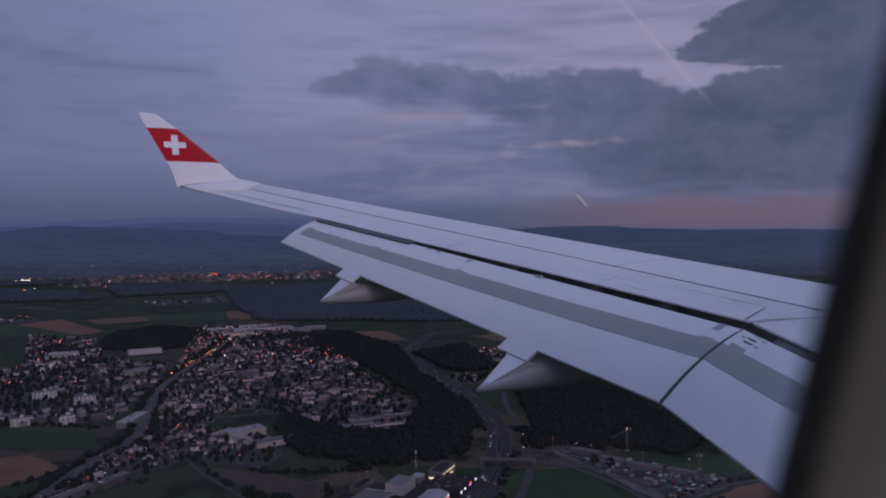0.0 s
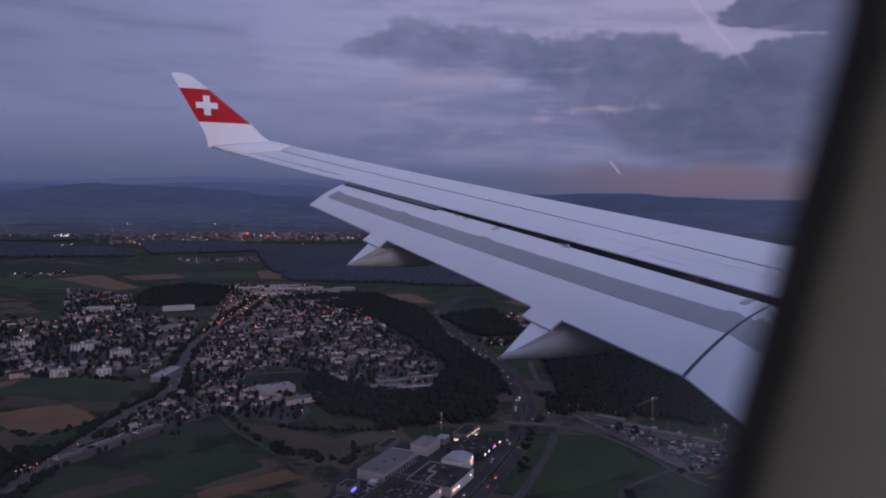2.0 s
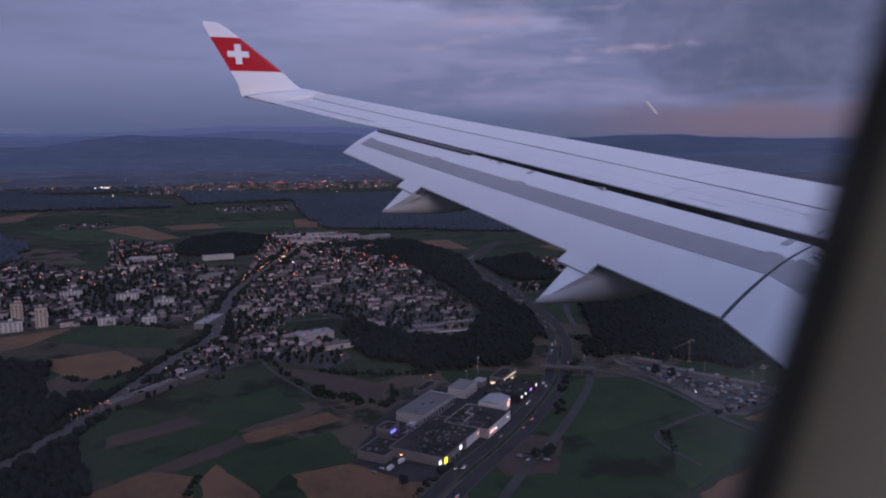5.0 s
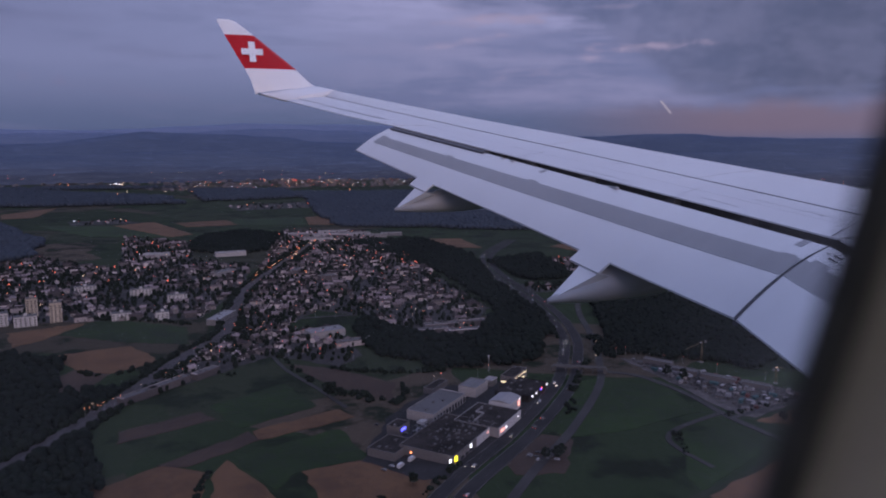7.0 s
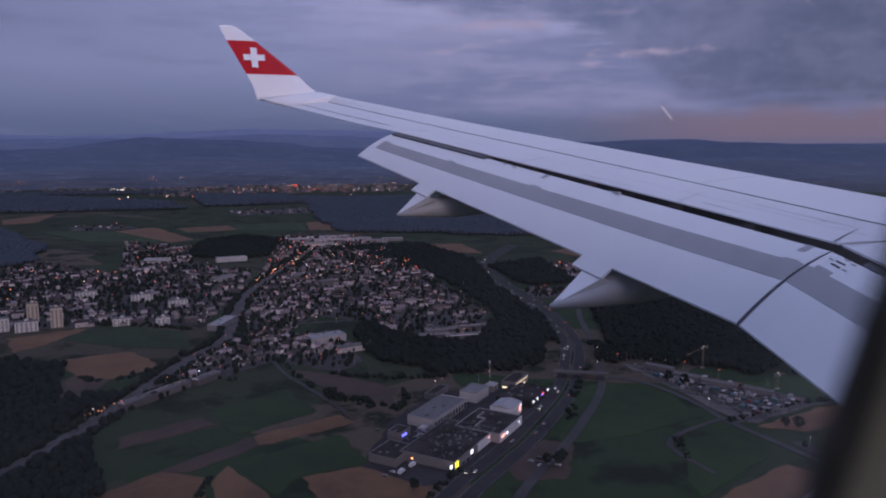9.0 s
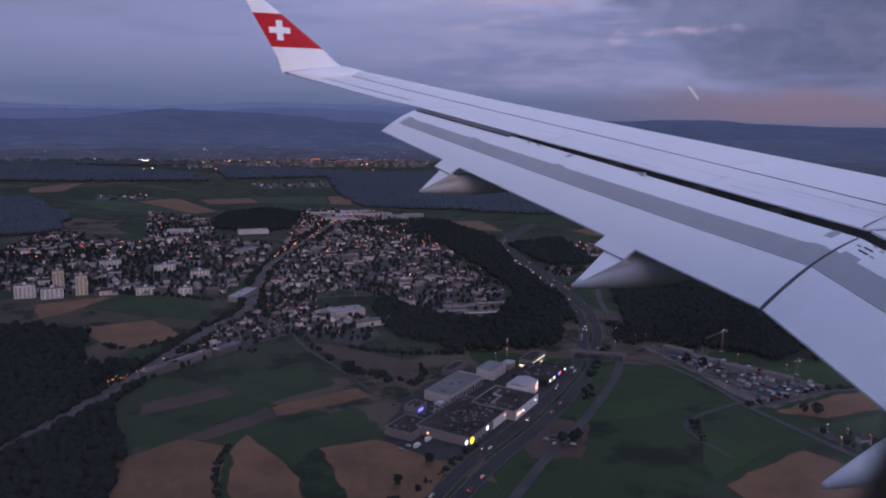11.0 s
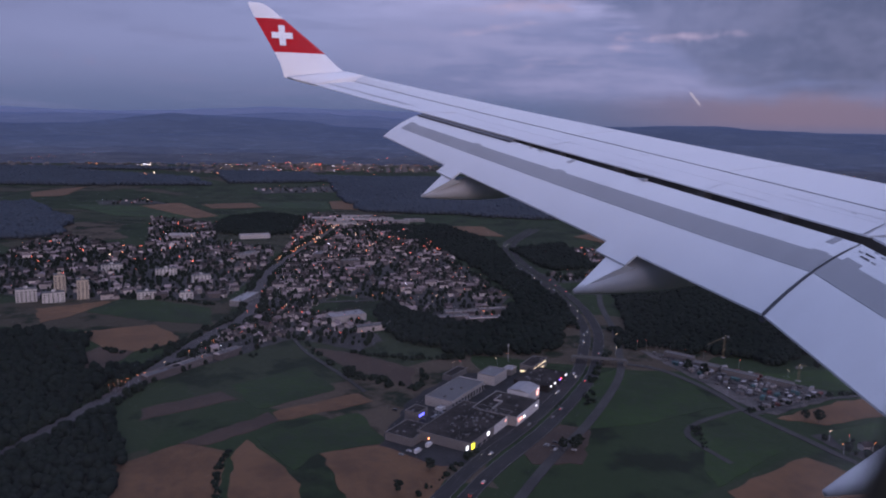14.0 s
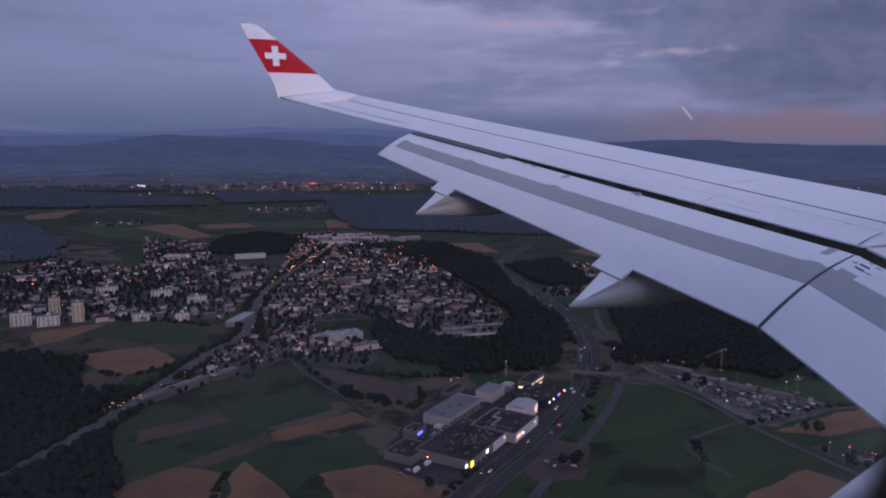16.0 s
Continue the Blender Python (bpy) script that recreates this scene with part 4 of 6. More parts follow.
BROWN, SOIL, GREEN = "harvested light brown stubble field among meadows", "dull brown tilled field beside darker grass", "dark green mown meadow between fields"
field([(-187, 1006), (-96, 1033), (-139, 961), (-170, 934)], STUBBLE, BROWN, 0.30)
field([(-120, 881), (-44, 896), (-13, 819), (-61, 792), (-95, 818)], STUBBLE, BROWN, 0.30)
field([(-110, 795), (-96, 816), (-62, 790), (-78, 748), (-102, 732)], TILLED, SOIL, 0.30)
field([(-45, 627), (19, 650), (31, 629), (-44, 599)], TILLED, SOIL, 0.30)
field([(-13, 548), (55, 590), (60, 570), (6, 538)], TILLED, SOIL, 0.30)
field([(56, 590), (135, 615), (143, 591), (61, 570)], STUBBLE, BROWN, 0.30)
field([(-60, 520), (-9, 546), (18, 524), (8, 440), (-60, 450)], STUBBLE, BROWN, 0.30)
field([(23, 523), (34, 541), (60, 470), (62, 420), (14, 430)], STUBBLE, BROWN, 0.30)
field([(83, 503), (144, 504), (172, 470), (130, 400), (88, 410)], STUBBLE, BROWN, 0.30)
field([(225, 475), (276, 503), (294, 485), (257, 434), (222, 446)], TILLED, SOIL, 0.30)
field([(109, 765), (160, 726), (202, 663), (183, 620), (147, 666)], TILLED, SOIL, 0.30)
field([(744, 684), (810, 696), (827, 569), (761, 543), (689, 562), (685, 595)], STUBBLE, BROWN, 0.30)
field([(457, 466), (548, 482), (638, 471), (618, 449), (487, 441)], STUBBLE, BROWN, 0.30)
field([(546, 379), (637, 401), (641, 386), (547, 367)], STUBBLE, BROWN, 0.30)
field([(330, 372), (422, 400), (443, 347), (430, 290), (330, 300)], STUBBLE, BROWN, 0.30)
field([(496, 360), (529, 367), (551, 324), (526, 317)], STUBBLE, BROWN, 0.30)
field([(-133, 2179), (-33, 2248), (61, 1921), (8, 1883)], STUBBLE, BROWN, 0.6)
field([(26, 2197), (166, 2227), (186, 2099), (53, 2088)], STUBBLE, BROWN, 0.6)
field([(-477, 2615), (-344, 2813), (-366, 2489), (-451, 2468)], STUBBLE, BROWN, 0.6)
field([(397, 2233), (513, 2284), (451, 2009), (369, 2037)], STUBBLE, BROWN, 0.6)
field([(796, 1438), (907, 1498), (913, 1385), (814, 1348)], STUBBLE, BROWN, 0.6)
field([(573, 1648), (657, 1623), (642, 1466), (595, 1489)], STUBBLE, BROWN, 0.6)
field([(964, 1387), (1016, 1288), (967, 1263), (936, 1353)], TILLED, SOIL, 0.6)
field([(-143, 990), (-96, 1034), (-70, 1039), (19, 960), (17, 879), (-63, 921)], MEADOW, GREEN, 0.25)
field([(27, 662), (99, 701), (118, 629), (47, 599)], MEADOW, GREEN, 0.25)
field([(38, 545), (125, 571), (133, 510), (81, 504), (60, 480)], MEADOW, GREEN, 0.25)
field([(357, 600), (400, 613), (440, 555), (428, 500), (343, 485), (285, 491), (300, 520)], MEADOW, GREEN, 0.25)
field([(485, 592), (544, 558), (681, 560), (731, 497), (708, 476), (562, 505)], MEADOW, GREEN, 0.25)
field([(476, 431), (619, 443), (655, 402), (570, 387), (460, 395)], MEADOW, GREEN, 0.25)
field([(383, 465), (425, 468), (424, 417), (329, 378), (333, 395)], MEADOW, GREEN, 0.25)
field([(-330, 2250), (-140, 2190), (10, 1880), (-180, 1960)], MEADOW, GREEN, 0.4)
field([(170, 2230), (390, 2240), (365, 2030), (190, 2090)], MEADOW, GREEN, 0.4)

MOTORWAY = [(76, 330), (172, 434), (260, 509), (350, 600), (400, 672), (440, 740), (472, 820), (494, 900), (514, 1000), (530, 1110), (560, 1240), (620, 1380), (760, 1560)]
way = thing("motorway", "dark asphalt dual carriageway with a grass strip", "road", kind="structure")
for s in (-7.5, 7.5):
    ribbon("carriageway", MOTORWAY, 11.5, 0.55, ASPHALT, "", shift=s, parent=way)
for s in (-13.0, -2.0, 2.0, 13.0):
    ribbon("edge_line", MOTORWAY, 0.15, 0.60, CONCRETE, "", shift=s, thick=0.1, parent=way)
ribbon("slip_road", [(134, 340), (228, 436), (303, 503), (384, 590), (428, 660), (469, 737), (519, 851), (566, 937)], 7.5, 0.62, PALE_ROAD, "pale narrow road beside the motorway")
ribbon("road", [(411, 626), (438, 598), (447, 535), (443, 480), (448, 423), (452, 380), (470, 320)], 6.5, 0.50, PALE_ROAD, "country road past the gravel works")
ribbon("lane", [(444, 490), (425, 486), (386, 475), (366, 462), (360, 442), (362, 405)], 4.5, 0.45, PALE_ROAD, "pale farm lane between meadows")
ribbon("lane", [(446, 478), (532, 490), (614, 480), (700, 458), (840, 430)], 4.5, 0.45, PALE_ROAD, "pale farm lane between meadows")
ribbon("lane", [(102, 800), (108, 745), (128, 672), (141, 616)], 4.0, 0.45, PALE_ROAD, "pale farm lane between meadows")
ribbon("lane", [(660, 430), (760, 470), (850, 520), (900, 600)], 5.0, 0.45, PALE_ROAD, "pale farm lane between meadows")
RAIL = [(372, 1850), (281, 1590), (190, 1370), (119, 1190), (80, 1020), (63, 915), (15, 832), (-59, 679), (-130, 560)]
rail = thing("railway", "brown ballasted railway cutting through the town", "railway", kind="structure")
ribbon("ballast", RAIL, 19.0, 0.5, BALLAST, "", parent=rail)
for s in (-4.4, -2.9, 2.9, 4.4):
    ribbon("rail", RAIL, 0.12, 0.75, BALLAST, "", shift=s, thick=0.2, parent=rail)
ribbon("street", [(-100, 650), (-50, 700), (30, 780), (90, 860), (150, 960), (230, 1100), (310, 1300), (350, 1500), (390, 1840)], 7.0, 0.45, PALE_ROAD, "lamp-lit town street", "road")
ribbon("street", [(150, 960), (260, 950), (340, 920), (420, 930)], 6.0, 0.47, PALE_ROAD, "lamp-lit town street", "road")
ribbon("street", [(230, 1100), (330, 1090), (430, 1080)], 6.0, 0.47, PALE_ROAD, "lamp-lit town street", "road")
ribbon("street", [(-280, 1300), (-150, 1270), (0, 1240), (120, 1200)], 6.5, 0.47, PALE_ROAD, "lamp-lit town street", "road")

YARD = [(454, 661), (488, 624), (555, 500), (540, 487), (462, 472), (452, 490), (455, 559)]
field(YARD, GRAVEL, "pale grey gravel yard of a building site", 0.35)
field([(126, 505), (160, 458), (186, 458), (320, 574), (338, 606), (300, 636), (235, 640), (172, 585)], ASPHALT, "dark asphalt forecourt of a retail park", 0.35)


# ---- motorway bridge ----
BRIDGE = paint("weathered_concrete", (0.085, 0.082, 0.080), 0.9, 0.3, 0.5, 0.06)


def build_bridge():
    b = thing("motorway_bridge", "pale concrete road bridge over the motorway", "bridge", pose(388, 634, GROUND - 1.6, 0, 0, -30))
    part("deck", boxed(-27, 27, -3.6, 3.6, 6.2, 7.0), BRIDGE, b)
    for s in (-1, 1):
        part("parapet", boxed(-27, 27, s * 3.6 - 0.12, s * 3.6 + 0.12, 7.0, 7.7), BRIDGE, b)
        part("abutment", boxed(s * 26 - 2, s * 26 + 2, -3.8, 3.8, -0.2, 6.2), BRIDGE, b)
    for x in (-14, 0, 14):
        for y in (-3, 3):
            part("pier", boxed(x - 0.5, x + 0.5, y - 0.4, y + 0.4, -0.2, 6.2), BRIDGE, b)


build_bridge()


# ---- halls of the retail park ----
def hall(x, y, length, width, height, wall, roof, label, turn=41.5, parapet=0.8, windows=0, units=4):
    h = thing("commercial_hall", label, "building", pose(x, y, GROUND, 0, 0, turn), group="halls of the retail park")
    l, w = length / 2, width / 2
    part("wall", boxed(-l, l, -w, w, -0.2, height), wall, h)
    part("roof", boxed(-l + 0.5, l - 0.5, -w + 0.5, w - 0.5, height + 0.004, height + 0.2), roof, h)
    for x0, x1, y0, y1 in ((-l, l, -w, -w + 0.45), (-l, l, w - 0.45, w), (-l, -l + 0.45, -w + 0.45, w - 0.45), (l - 0.45, l, -w + 0.45, w - 0.45)):
        part("parapet", boxed(x0, x1, y0, y1, height, height + parapet), wall, h)
    r = random.Random(int(x * 7 + y))
    for k in range(units):
        ux, uy = r.uniform(-l * 0.8, l * 0.8), r.uniform(-w * 0.75, w * 0.75)
        part("roof_unit", boxed(ux - 1.4, ux + 1.4, uy - 1.0, uy + 1.0, height + 0.2, height + 1.4, bevel=0.1), HALL_ROOF_PALE, h)
    for k in range(windows):
        wx = -l + length * (k + 0.5) / windows
        part("window", boxed(wx - length / windows * 0.3, wx + length / windows * 0.3, -w - 0.06, -w + 0.1, 1.0, height * 0.72), PANE_DARK, h)
    return h


def sign(parent, x, y, z, w, h, material, name="lit_sign"):
    part(name, boxed(x - w / 2, x + w / 2, y - 0.25, y + 0.1, z - h / 2, z + h / 2, bevel=0.05), material, parent)


a = hall(199, 514, 74, 46, 7, HALL_WALL, HALL_ROOF, "long grey store with a dark flat roof and lit signs", windows=0, units=30)
sign(a, -34, -23.4, 5.0, 4.2, 4.2, YELLOW_SIGN)
sign(a, -38.6, -21.0, 4.2, 3.0, 3.0, WHITE_SIGN)
sign(a, -9, -23.4, 5.4, 3.0, 3.0, WHITE_SIGN)
sign(a, 22, -23.4, 5.2, 2.0, 1.6, PINK_SIGN)
part("front_panel", boxed(-30, -6, -23.25, -22.9, 0.4, 6.2), CLAD, a, "grey-white cladding panel")
part("front_panel", boxed(2, 36.8, -23.25, -22.9, 0.4, 7.6), HALL_WHITE, a, "white cladding panel")
for x0 in (-26, -18, -11):
    part("shop_window", boxed(x0, x0 + 5.5, -23.45, -23.2, 0.8, 3.0), PANE_DARK, a)
part("wall_lamp", boxed(-37.3, -37.0, 12, 13, 3, 4), SODIUM, a)
vr = random.Random(71)
for k in range(34):
    x, y = vr.uniform(-34, 34), vr.uniform(-19, 19)
    w = vr.uniform(0.35, 0.8)
    part("roof_light", boxed(x - w, x + w, y - w * 0.7, y + w * 0.7, 7.2, 7.2 + vr.uniform(0.3, 0.7), bevel=0.08), HALL_ROOF_PALE, a)
b = hall(243, 538, 46, 40, 7.5, CLAD, HALL_ROOF, "pale-walled hall with a dark flat roof", units=6)
part("front_panel", boxed(-22.8, 22.8, -20.25, -19.9, 0.3, 8.3), HALL_WHITE, b, "white cladding front")
sign(b, -17, -20.5, 5.0, 8, 2.2, PINK_SIGN)
sign(b, -9, -20.5, 4.6, 3, 1.4, WHITE_SIGN)
sign(b, 16, -20.5, 5.4, 1.4, 1.4, WHITE_SIGN)
part("roof_wall", boxed(-17, 2, 4, 4.8, 7.5, 9.1), CLAD, b)
part("roof_wall", boxed(1.2, 2, 4.8, 12, 7.5, 9.1), CLAD, b)
part("roof_wall", boxed(2, 15, 11.2, 12, 7.5, 9.1), CLAD, b)
c = hall(271, 564, 24, 20, 10, HALL_WHITE, ROOF_LIGHT, "tall white store building with a shallow pitched roof", units=0, parapet=0.2)
ridge_roof = bmesh.new()
loft(ridge_roof, [[(x, -10.2, 10.22), (x, 10.2, 10.22), (x, 0, 12.2)] for x in (-12.2, 12.2)])
part("pitched_roof", ridge_roof, ROOF_LIGHT, c, "pale metal roof")
sign(c, 7, -10.3, 5.5, 4, 4.4, PINK_SIGN)
sign(c, 9, -10.3, 8.6, 1.6, 1.0, WHITE_SIGN)
d = hall(214, 582, 60, 26, 8, CLAD, HALL_ROOF_PALE, "grey industrial hall with tall side windows", windows=11, units=3)
e = hall(304, 598, 46, 34, 6, HALL_ROOF, HALL_ROOF, "black flat-roofed car dealer hall with lit signs", units=10)
for k, (x, m) in enumerate(((-16, WHITE_SIGN), (-6, WHITE_SIGN), (6, BLUE_SIGN), (22, WHITE_SIGN))):
    sign(e, x, -17.3, 4.4, 3.0, 1.6, m)
sign(e, 8.4, -17.3, 4.9, 1.8, 1.2, TAILLIGHT)
f = hall(314, 634, 34, 14, 8, HALL_WALL, HALL_ROOF, "low showroom with two lit glass bands", units=2)
part("lit_window", boxed(-16.6, -10, -7.3, -6.9, 1.2, 3.4), WHITE_SIGN, f)
part("lit_window", boxed(-6, 9, -7.3, -6.9, 1.2, 3.0), LIT_GLASS, f)
part("lit_window", boxed(-15, 15.5, -7.3, -6.9, 5.9, 6.6), LIT_GLASS, f)
part("lit_window", boxed(-17.3, -17.0, -6, 6, 1.5, 3.4), LIT_GLASS, f)
hall(152, 513, 30, 24, 6, HALL_WALL, HALL_ROOF, "small grey store with a flat roof", units=3)
g = hall(168, 548, 16, 12, 7, HALL_WALL, HALL_ROOF, "small brown office with a blue lit sign", units=1)
sign(g, -2, -6.3, 4.5, 7, 2.0, BLUE_SIGN)
hall(262, 614, 26, 18, 9, CLAD, ROOF_LIGHT, "pale metal-roofed workshop hall", units=0)
hall(286, 628, 12, 9, 6, CLAD, ROOF_LIGHT, "small pale workshop beside larger halls", units=0)
hall(232, 634, 30, 10, 5, HALL_WALL, HALL_ROOF, "low dark shed behind the retail park", units=0)


def van(x, y, turn, long):
    v = thing("delivery_van", "white box van parked between halls", "van", pose(x, y, GROUND + 0.35, 0, 0, turn), group="vans of the retail park")
    part("box_body", boxed(-long / 2, long / 2 - 1.6, -1.15, 1.15, 0.6, 3.2, bevel=0.06), HALL_WHITE, v)
    bm = bmesh.new()
    prof = [(long / 2 - 1.55, 0.45), (long / 2 + 0.3, 0.45), (long / 2 + 0.3, 1.3), (long / 2 - 0.3, 2.3), (long / 2 - 1.55, 2.3)]
    loft(bm, [[(px, s * 1.0, pz) for px, pz in prof] for s in (-1, 1)])
    part("cab", bm, HALL_WHITE, v)
    part("windscreen", boxed(long / 2 - 0.1, long / 2 + 0.15, -0.85, 0.85, 1.35, 1.9), PANE_DARK, v)
    for wx in (-long / 2 + 1.0, long / 2 - 0.6):
        for s in (-1, 1):
            part("wheel", tube(bmesh.new(), (wx, s * 0.8, 0.4), (wx, s * 1.1, 0.4), 0.42, 0.42, 12), TYRE, v)


for i in range(7):
    van(190 + i * 3.4 * 0.75 + vr.uniform(-0.6, 0.6), 556 + i * 3.4 * 0.66 + vr.uniform(-0.6, 0.6), 131.5 + vr.uniform(-4, 4), vr.uniform(5.5, 8.0))
for x, y, turn in ((150, 484, 41), (161, 492, 41), (279, 588, 131), (284, 594, 131), (330, 608, 45), (240, 606, 41), (246, 600, 41)):
    van(x, y, turn, vr.uniform(5.5, 8.0))
# larger halls in and round the town
for x, y, l, w, h, t in ((62, 985, 55, 16, 7, 62), (173, 862, 44, 22, 8, 12), (196, 812, 46, 12, 6, 10), (-5, 727, 46, 9, 6, 42), (-30, 705, 40, 10, 6, 40), (30, 752, 30, 9, 6, 42), (330, 1700, 70, 25, 8, -8), (430, 1760, 80, 22, 8, -5), (360, 1760, 60, 24, 8, -8), (300, 1790, 50, 26, 8, -8), (470, 1720, 60, 18, 7, -6), (390, 1820, 70, 22, 8, -6), (520, 1740, 50, 16, 7, -6), (210, 1290, 34, 14, 9, 64), (250, 1210, 30, 16, 9, 10), (90, 1320, 44, 16, 8, 40), (120, 1540, 60, 18, 8, 5), (-20, 1560, 50, 20, 9, 0), (300, 830, 40, 12, 6, -5), (335, 815, 40, 12, 6, -5), (318, 850, 44, 12, 6, -5), (360, 850, 36, 10, 6, -5), (870, 815, 40, 14, 9, -20), (905, 840, 30, 14, 10, -20), (855, 850, 30, 12, 9, -20)):
    o = hall(x, y, l, w, h, *((PLASTER, HALL_ROOF_PALE) if l * w < 620 else (CLAD, ROOF_LIGHT)), "long pale town hall building with a flat roof", turn=t, units=2)
    o["group"] = "larger buildings of the town"


# ---- apartment blocks ----
def block(x, y, length, width, height, turn, wall, label):
    b = thing("apartment_block", label, "building", pose(x, y, GROUND, 0, 0, turn), group="apartment blocks at the town's edge")
    l, w = length / 2, width / 2
    part("wall", boxed(-l, l, -w, w, -0.2, height), wall, b)
    part("roof", boxed(-l - 0.2, l + 0.2, -w - 0.2, w + 0.2, height + 0.004, height + 0.5), HALL_ROOF_PALE, b)
    part("lift_house", boxed(-2, 2, -2, 2, height + 0.5, height + 3), wall, b)
    floors = int(height / 2.9)
    for k in range(floors):
        z = 1.1 + k * 2.9
        for i in range(max(2, int(length / 4.5))):
            n = max(2, int(length / 4.5))
            cx = -l + length * (i + 0.5) / n
            part("window", boxed(cx - 1.1, cx + 1.1, -w - 0.05, -w + 0.1, z, z + 1.4), PANE_DARK, b)


PALE_WALL = paint("pale_render", (0.46, 0.44, 0.43), 0.85, 0.2, 0.4, 0.05)
BEIGE_WALL = paint("beige_render", (0.42, 0.36, 0.29), 0.85, 0.12, 0.4, 0.05)
block(-139, 1052, 14, 12, 26, 8, BEIGE_WALL, "tall beige apartment tower beside meadows")
block(-172, 1092, 14, 12, 26, 8, BEIGE_WALL, "tall beige apartment tower beside meadows")
block(-172, 1040, 26, 11, 13, 8, PALE_WALL, "white apartment slab beside meadows")
block(-205, 1050, 24, 11, 17, 8, PALE_WALL, "white apartment slab beside meadows")
block(-60, 1032, 24, 10, 10, 4, PALE_WALL, "white apartment slab beside meadows")
block(-10, 1015, 16, 10, 11, 4, PALE_WALL, "white apartment slab beside meadows")
block(10, 1120, 26, 10, 12, 10, PALE_WALL, "white apartment slab in the town")
block(-40, 1180, 30, 10, 12, 10, PALE_WALL, "white apartment slab in the town")
block(-120, 1230, 30, 10, 12, 10, PALE_WALL, "white apartment slab in the town")
block(564, 940, 13, 12, 16, -25, PALE_WALL, "white square tower at the wood's edge")


# ---- houses ----
def house_meshes(l, w, h, rise):
    wall = boxed(-l / 2, l / 2, -w / 2, w / 2, -0.2, h)
    o = 0.6
    roof = bmesh.new()
    for s in (-1, 1):
        pts = [(-l / 2 - o, s * (w / 2 + o), h - 0.25), (l / 2 + o, s * (w / 2 + o), h - 0.25), (l / 2 + o, 0, h + rise), (-l / 2 - o, 0, h + rise)]
        low = [(x, y, z - 0.25) for x, y, z in pts]
        loft(roof, [pts, low])
    gable = bmesh.new()
    for s in (-1, 1):
        tri = [(s * l / 2, -w / 2, h), (s * l / 2, w / 2, h), (s * l / 2, 0, h + rise - 0.3)]
        loft(gable, [tri, [(x - s * 0.3, y, z) for x, y, z in tri]])
    return wall, roof, gable


KINDS = []
for k, (l, w, h, rise) in enumerate(((7.4, 6.4, 3.8, 2.2), (8.6, 6.8, 4.4, 2.3), (7.0, 6.0, 3.6, 2.1), (11.5, 7.2, 4.8, 2.2), (16, 8, 6.8, 2.0), (8, 7, 4.3, 2.6))):
    master = thing("house", "plastered house with a pitched tiled roof in the town", "house", pose(0, 300, GROUND - 60), group="houses of the town")
    wl, rf, gb = house_meshes(l, w, h, rise)
    part("wall", wl, PLASTER, master)
    part("gable", gb, PLASTER, master)
    part("roof", rf, ROOF, master)
    part("chimney", boxed(l * 0.2 - 0.4, l * 0.2 + 0.4, 0.6, 1.4, h + rise * 0.4, h + rise + 0.9), PLASTER, master)
    for s in (-1, 1):
        for i in (-0.25, 0.25):
            part("window", boxed(l * i - 0.8, l * i + 0.8, s * (w / 2) - 0.06, s * (w / 2) + 0.06, 1.2, 2.7), PANE_DARK, master)
    KINDS.append((master, l, w, h, rise))

TOWN = {
    "main": ([(280, 1906), (471, 1841), (442, 1239), (418, 935), (337, 803), (284, 836), (241, 945), (190, 998), (115, 897), (63, 915), (119, 1190)], 13.5),
    "west": ([(-291, 1560), (-248, 1652), (-82, 1423), (-93, 1918), (55, 1762), (46, 1511), (143, 1408), (111, 1193), (34, 1002), (-42, 1023), (-199, 1060), (-330, 1180)], 15),
    "south": ([(15, 832), (63, 915), (119, 925), (193, 869), (195, 766), (162, 735), (102, 800), (12, 732), (-28, 697)], 14),
    "east_village": ([(699, 1272), (819, 1271), (944, 1017), (825, 819), (750, 937), (641, 1014)], 17),
    "wood_hamlet": ([(535, 1070), (631, 1040), (610, 981), (531, 1006)], 22),
    "farm_hamlet": ([(821, 612), (852, 523), (850, 458), (818, 440), (788, 562)], 26),
    "lane_hamlet": ([(618, 485), (679, 465), (665, 446), (612, 463)], 18),
    "south_village": ([(683, 464), (827, 437), (777, 360), (707, 364), (670, 432)], 25),
    "road_farm": ([(456, 430), (480, 425), (490, 380), (462, 375)], 16),
    "far_village": ([(-260, 2330), (-120, 2330), (-60, 2230), (-240, 2220)], 40),
    "far_hamlet": ([(200, 2700), (520, 2780), (560, 2560), (230, 2520)], 42),
}

for poly, gap in TOWN.values():
    field(poly, TOWN_GROUND, "built-up ground of gardens and paving", 0.18)


def rows_of(poly, gap, angle, seed):
    """Places in rows along streets at that angle."""
    r = random.Random(seed)
    c, s = math.cos(radians(angle)), math.sin(radians(angle))
    turned = [(x * c + y * s, -x * s + y * c) for x, y in poly]
    xs, ys = [q[0] for q in turned], [q[1] for q in turned]
    y, found, row = min(ys), [], 0
    while y < max(ys):
        x = min(xs) + r.random() * gap
        while x < max(xs):
            px, py = x + r.uniform(-0.2, 0.2) * gap, y + r.uniform(-0.12, 0.12) * gap
            wx, wy = px * c - py * s, px * s + py * c
            if inside(wx, wy, poly):
                found.append((wx, wy, angle))
            x += gap * r.choice((0.85, 1.0, 1.0, 1.35))
        row += 1
        y += gap * (1.05 if row % 2 else 1.45)
    return found


spots = []
for k, ((poly, gap), angle) in enumerate(zip(TOWN.values(), (-12, 6, 38, -24, -18, -60, -20, -10, 80, 0, 0))):
    spots += rows_of(poly, gap, angle, 40 + k)


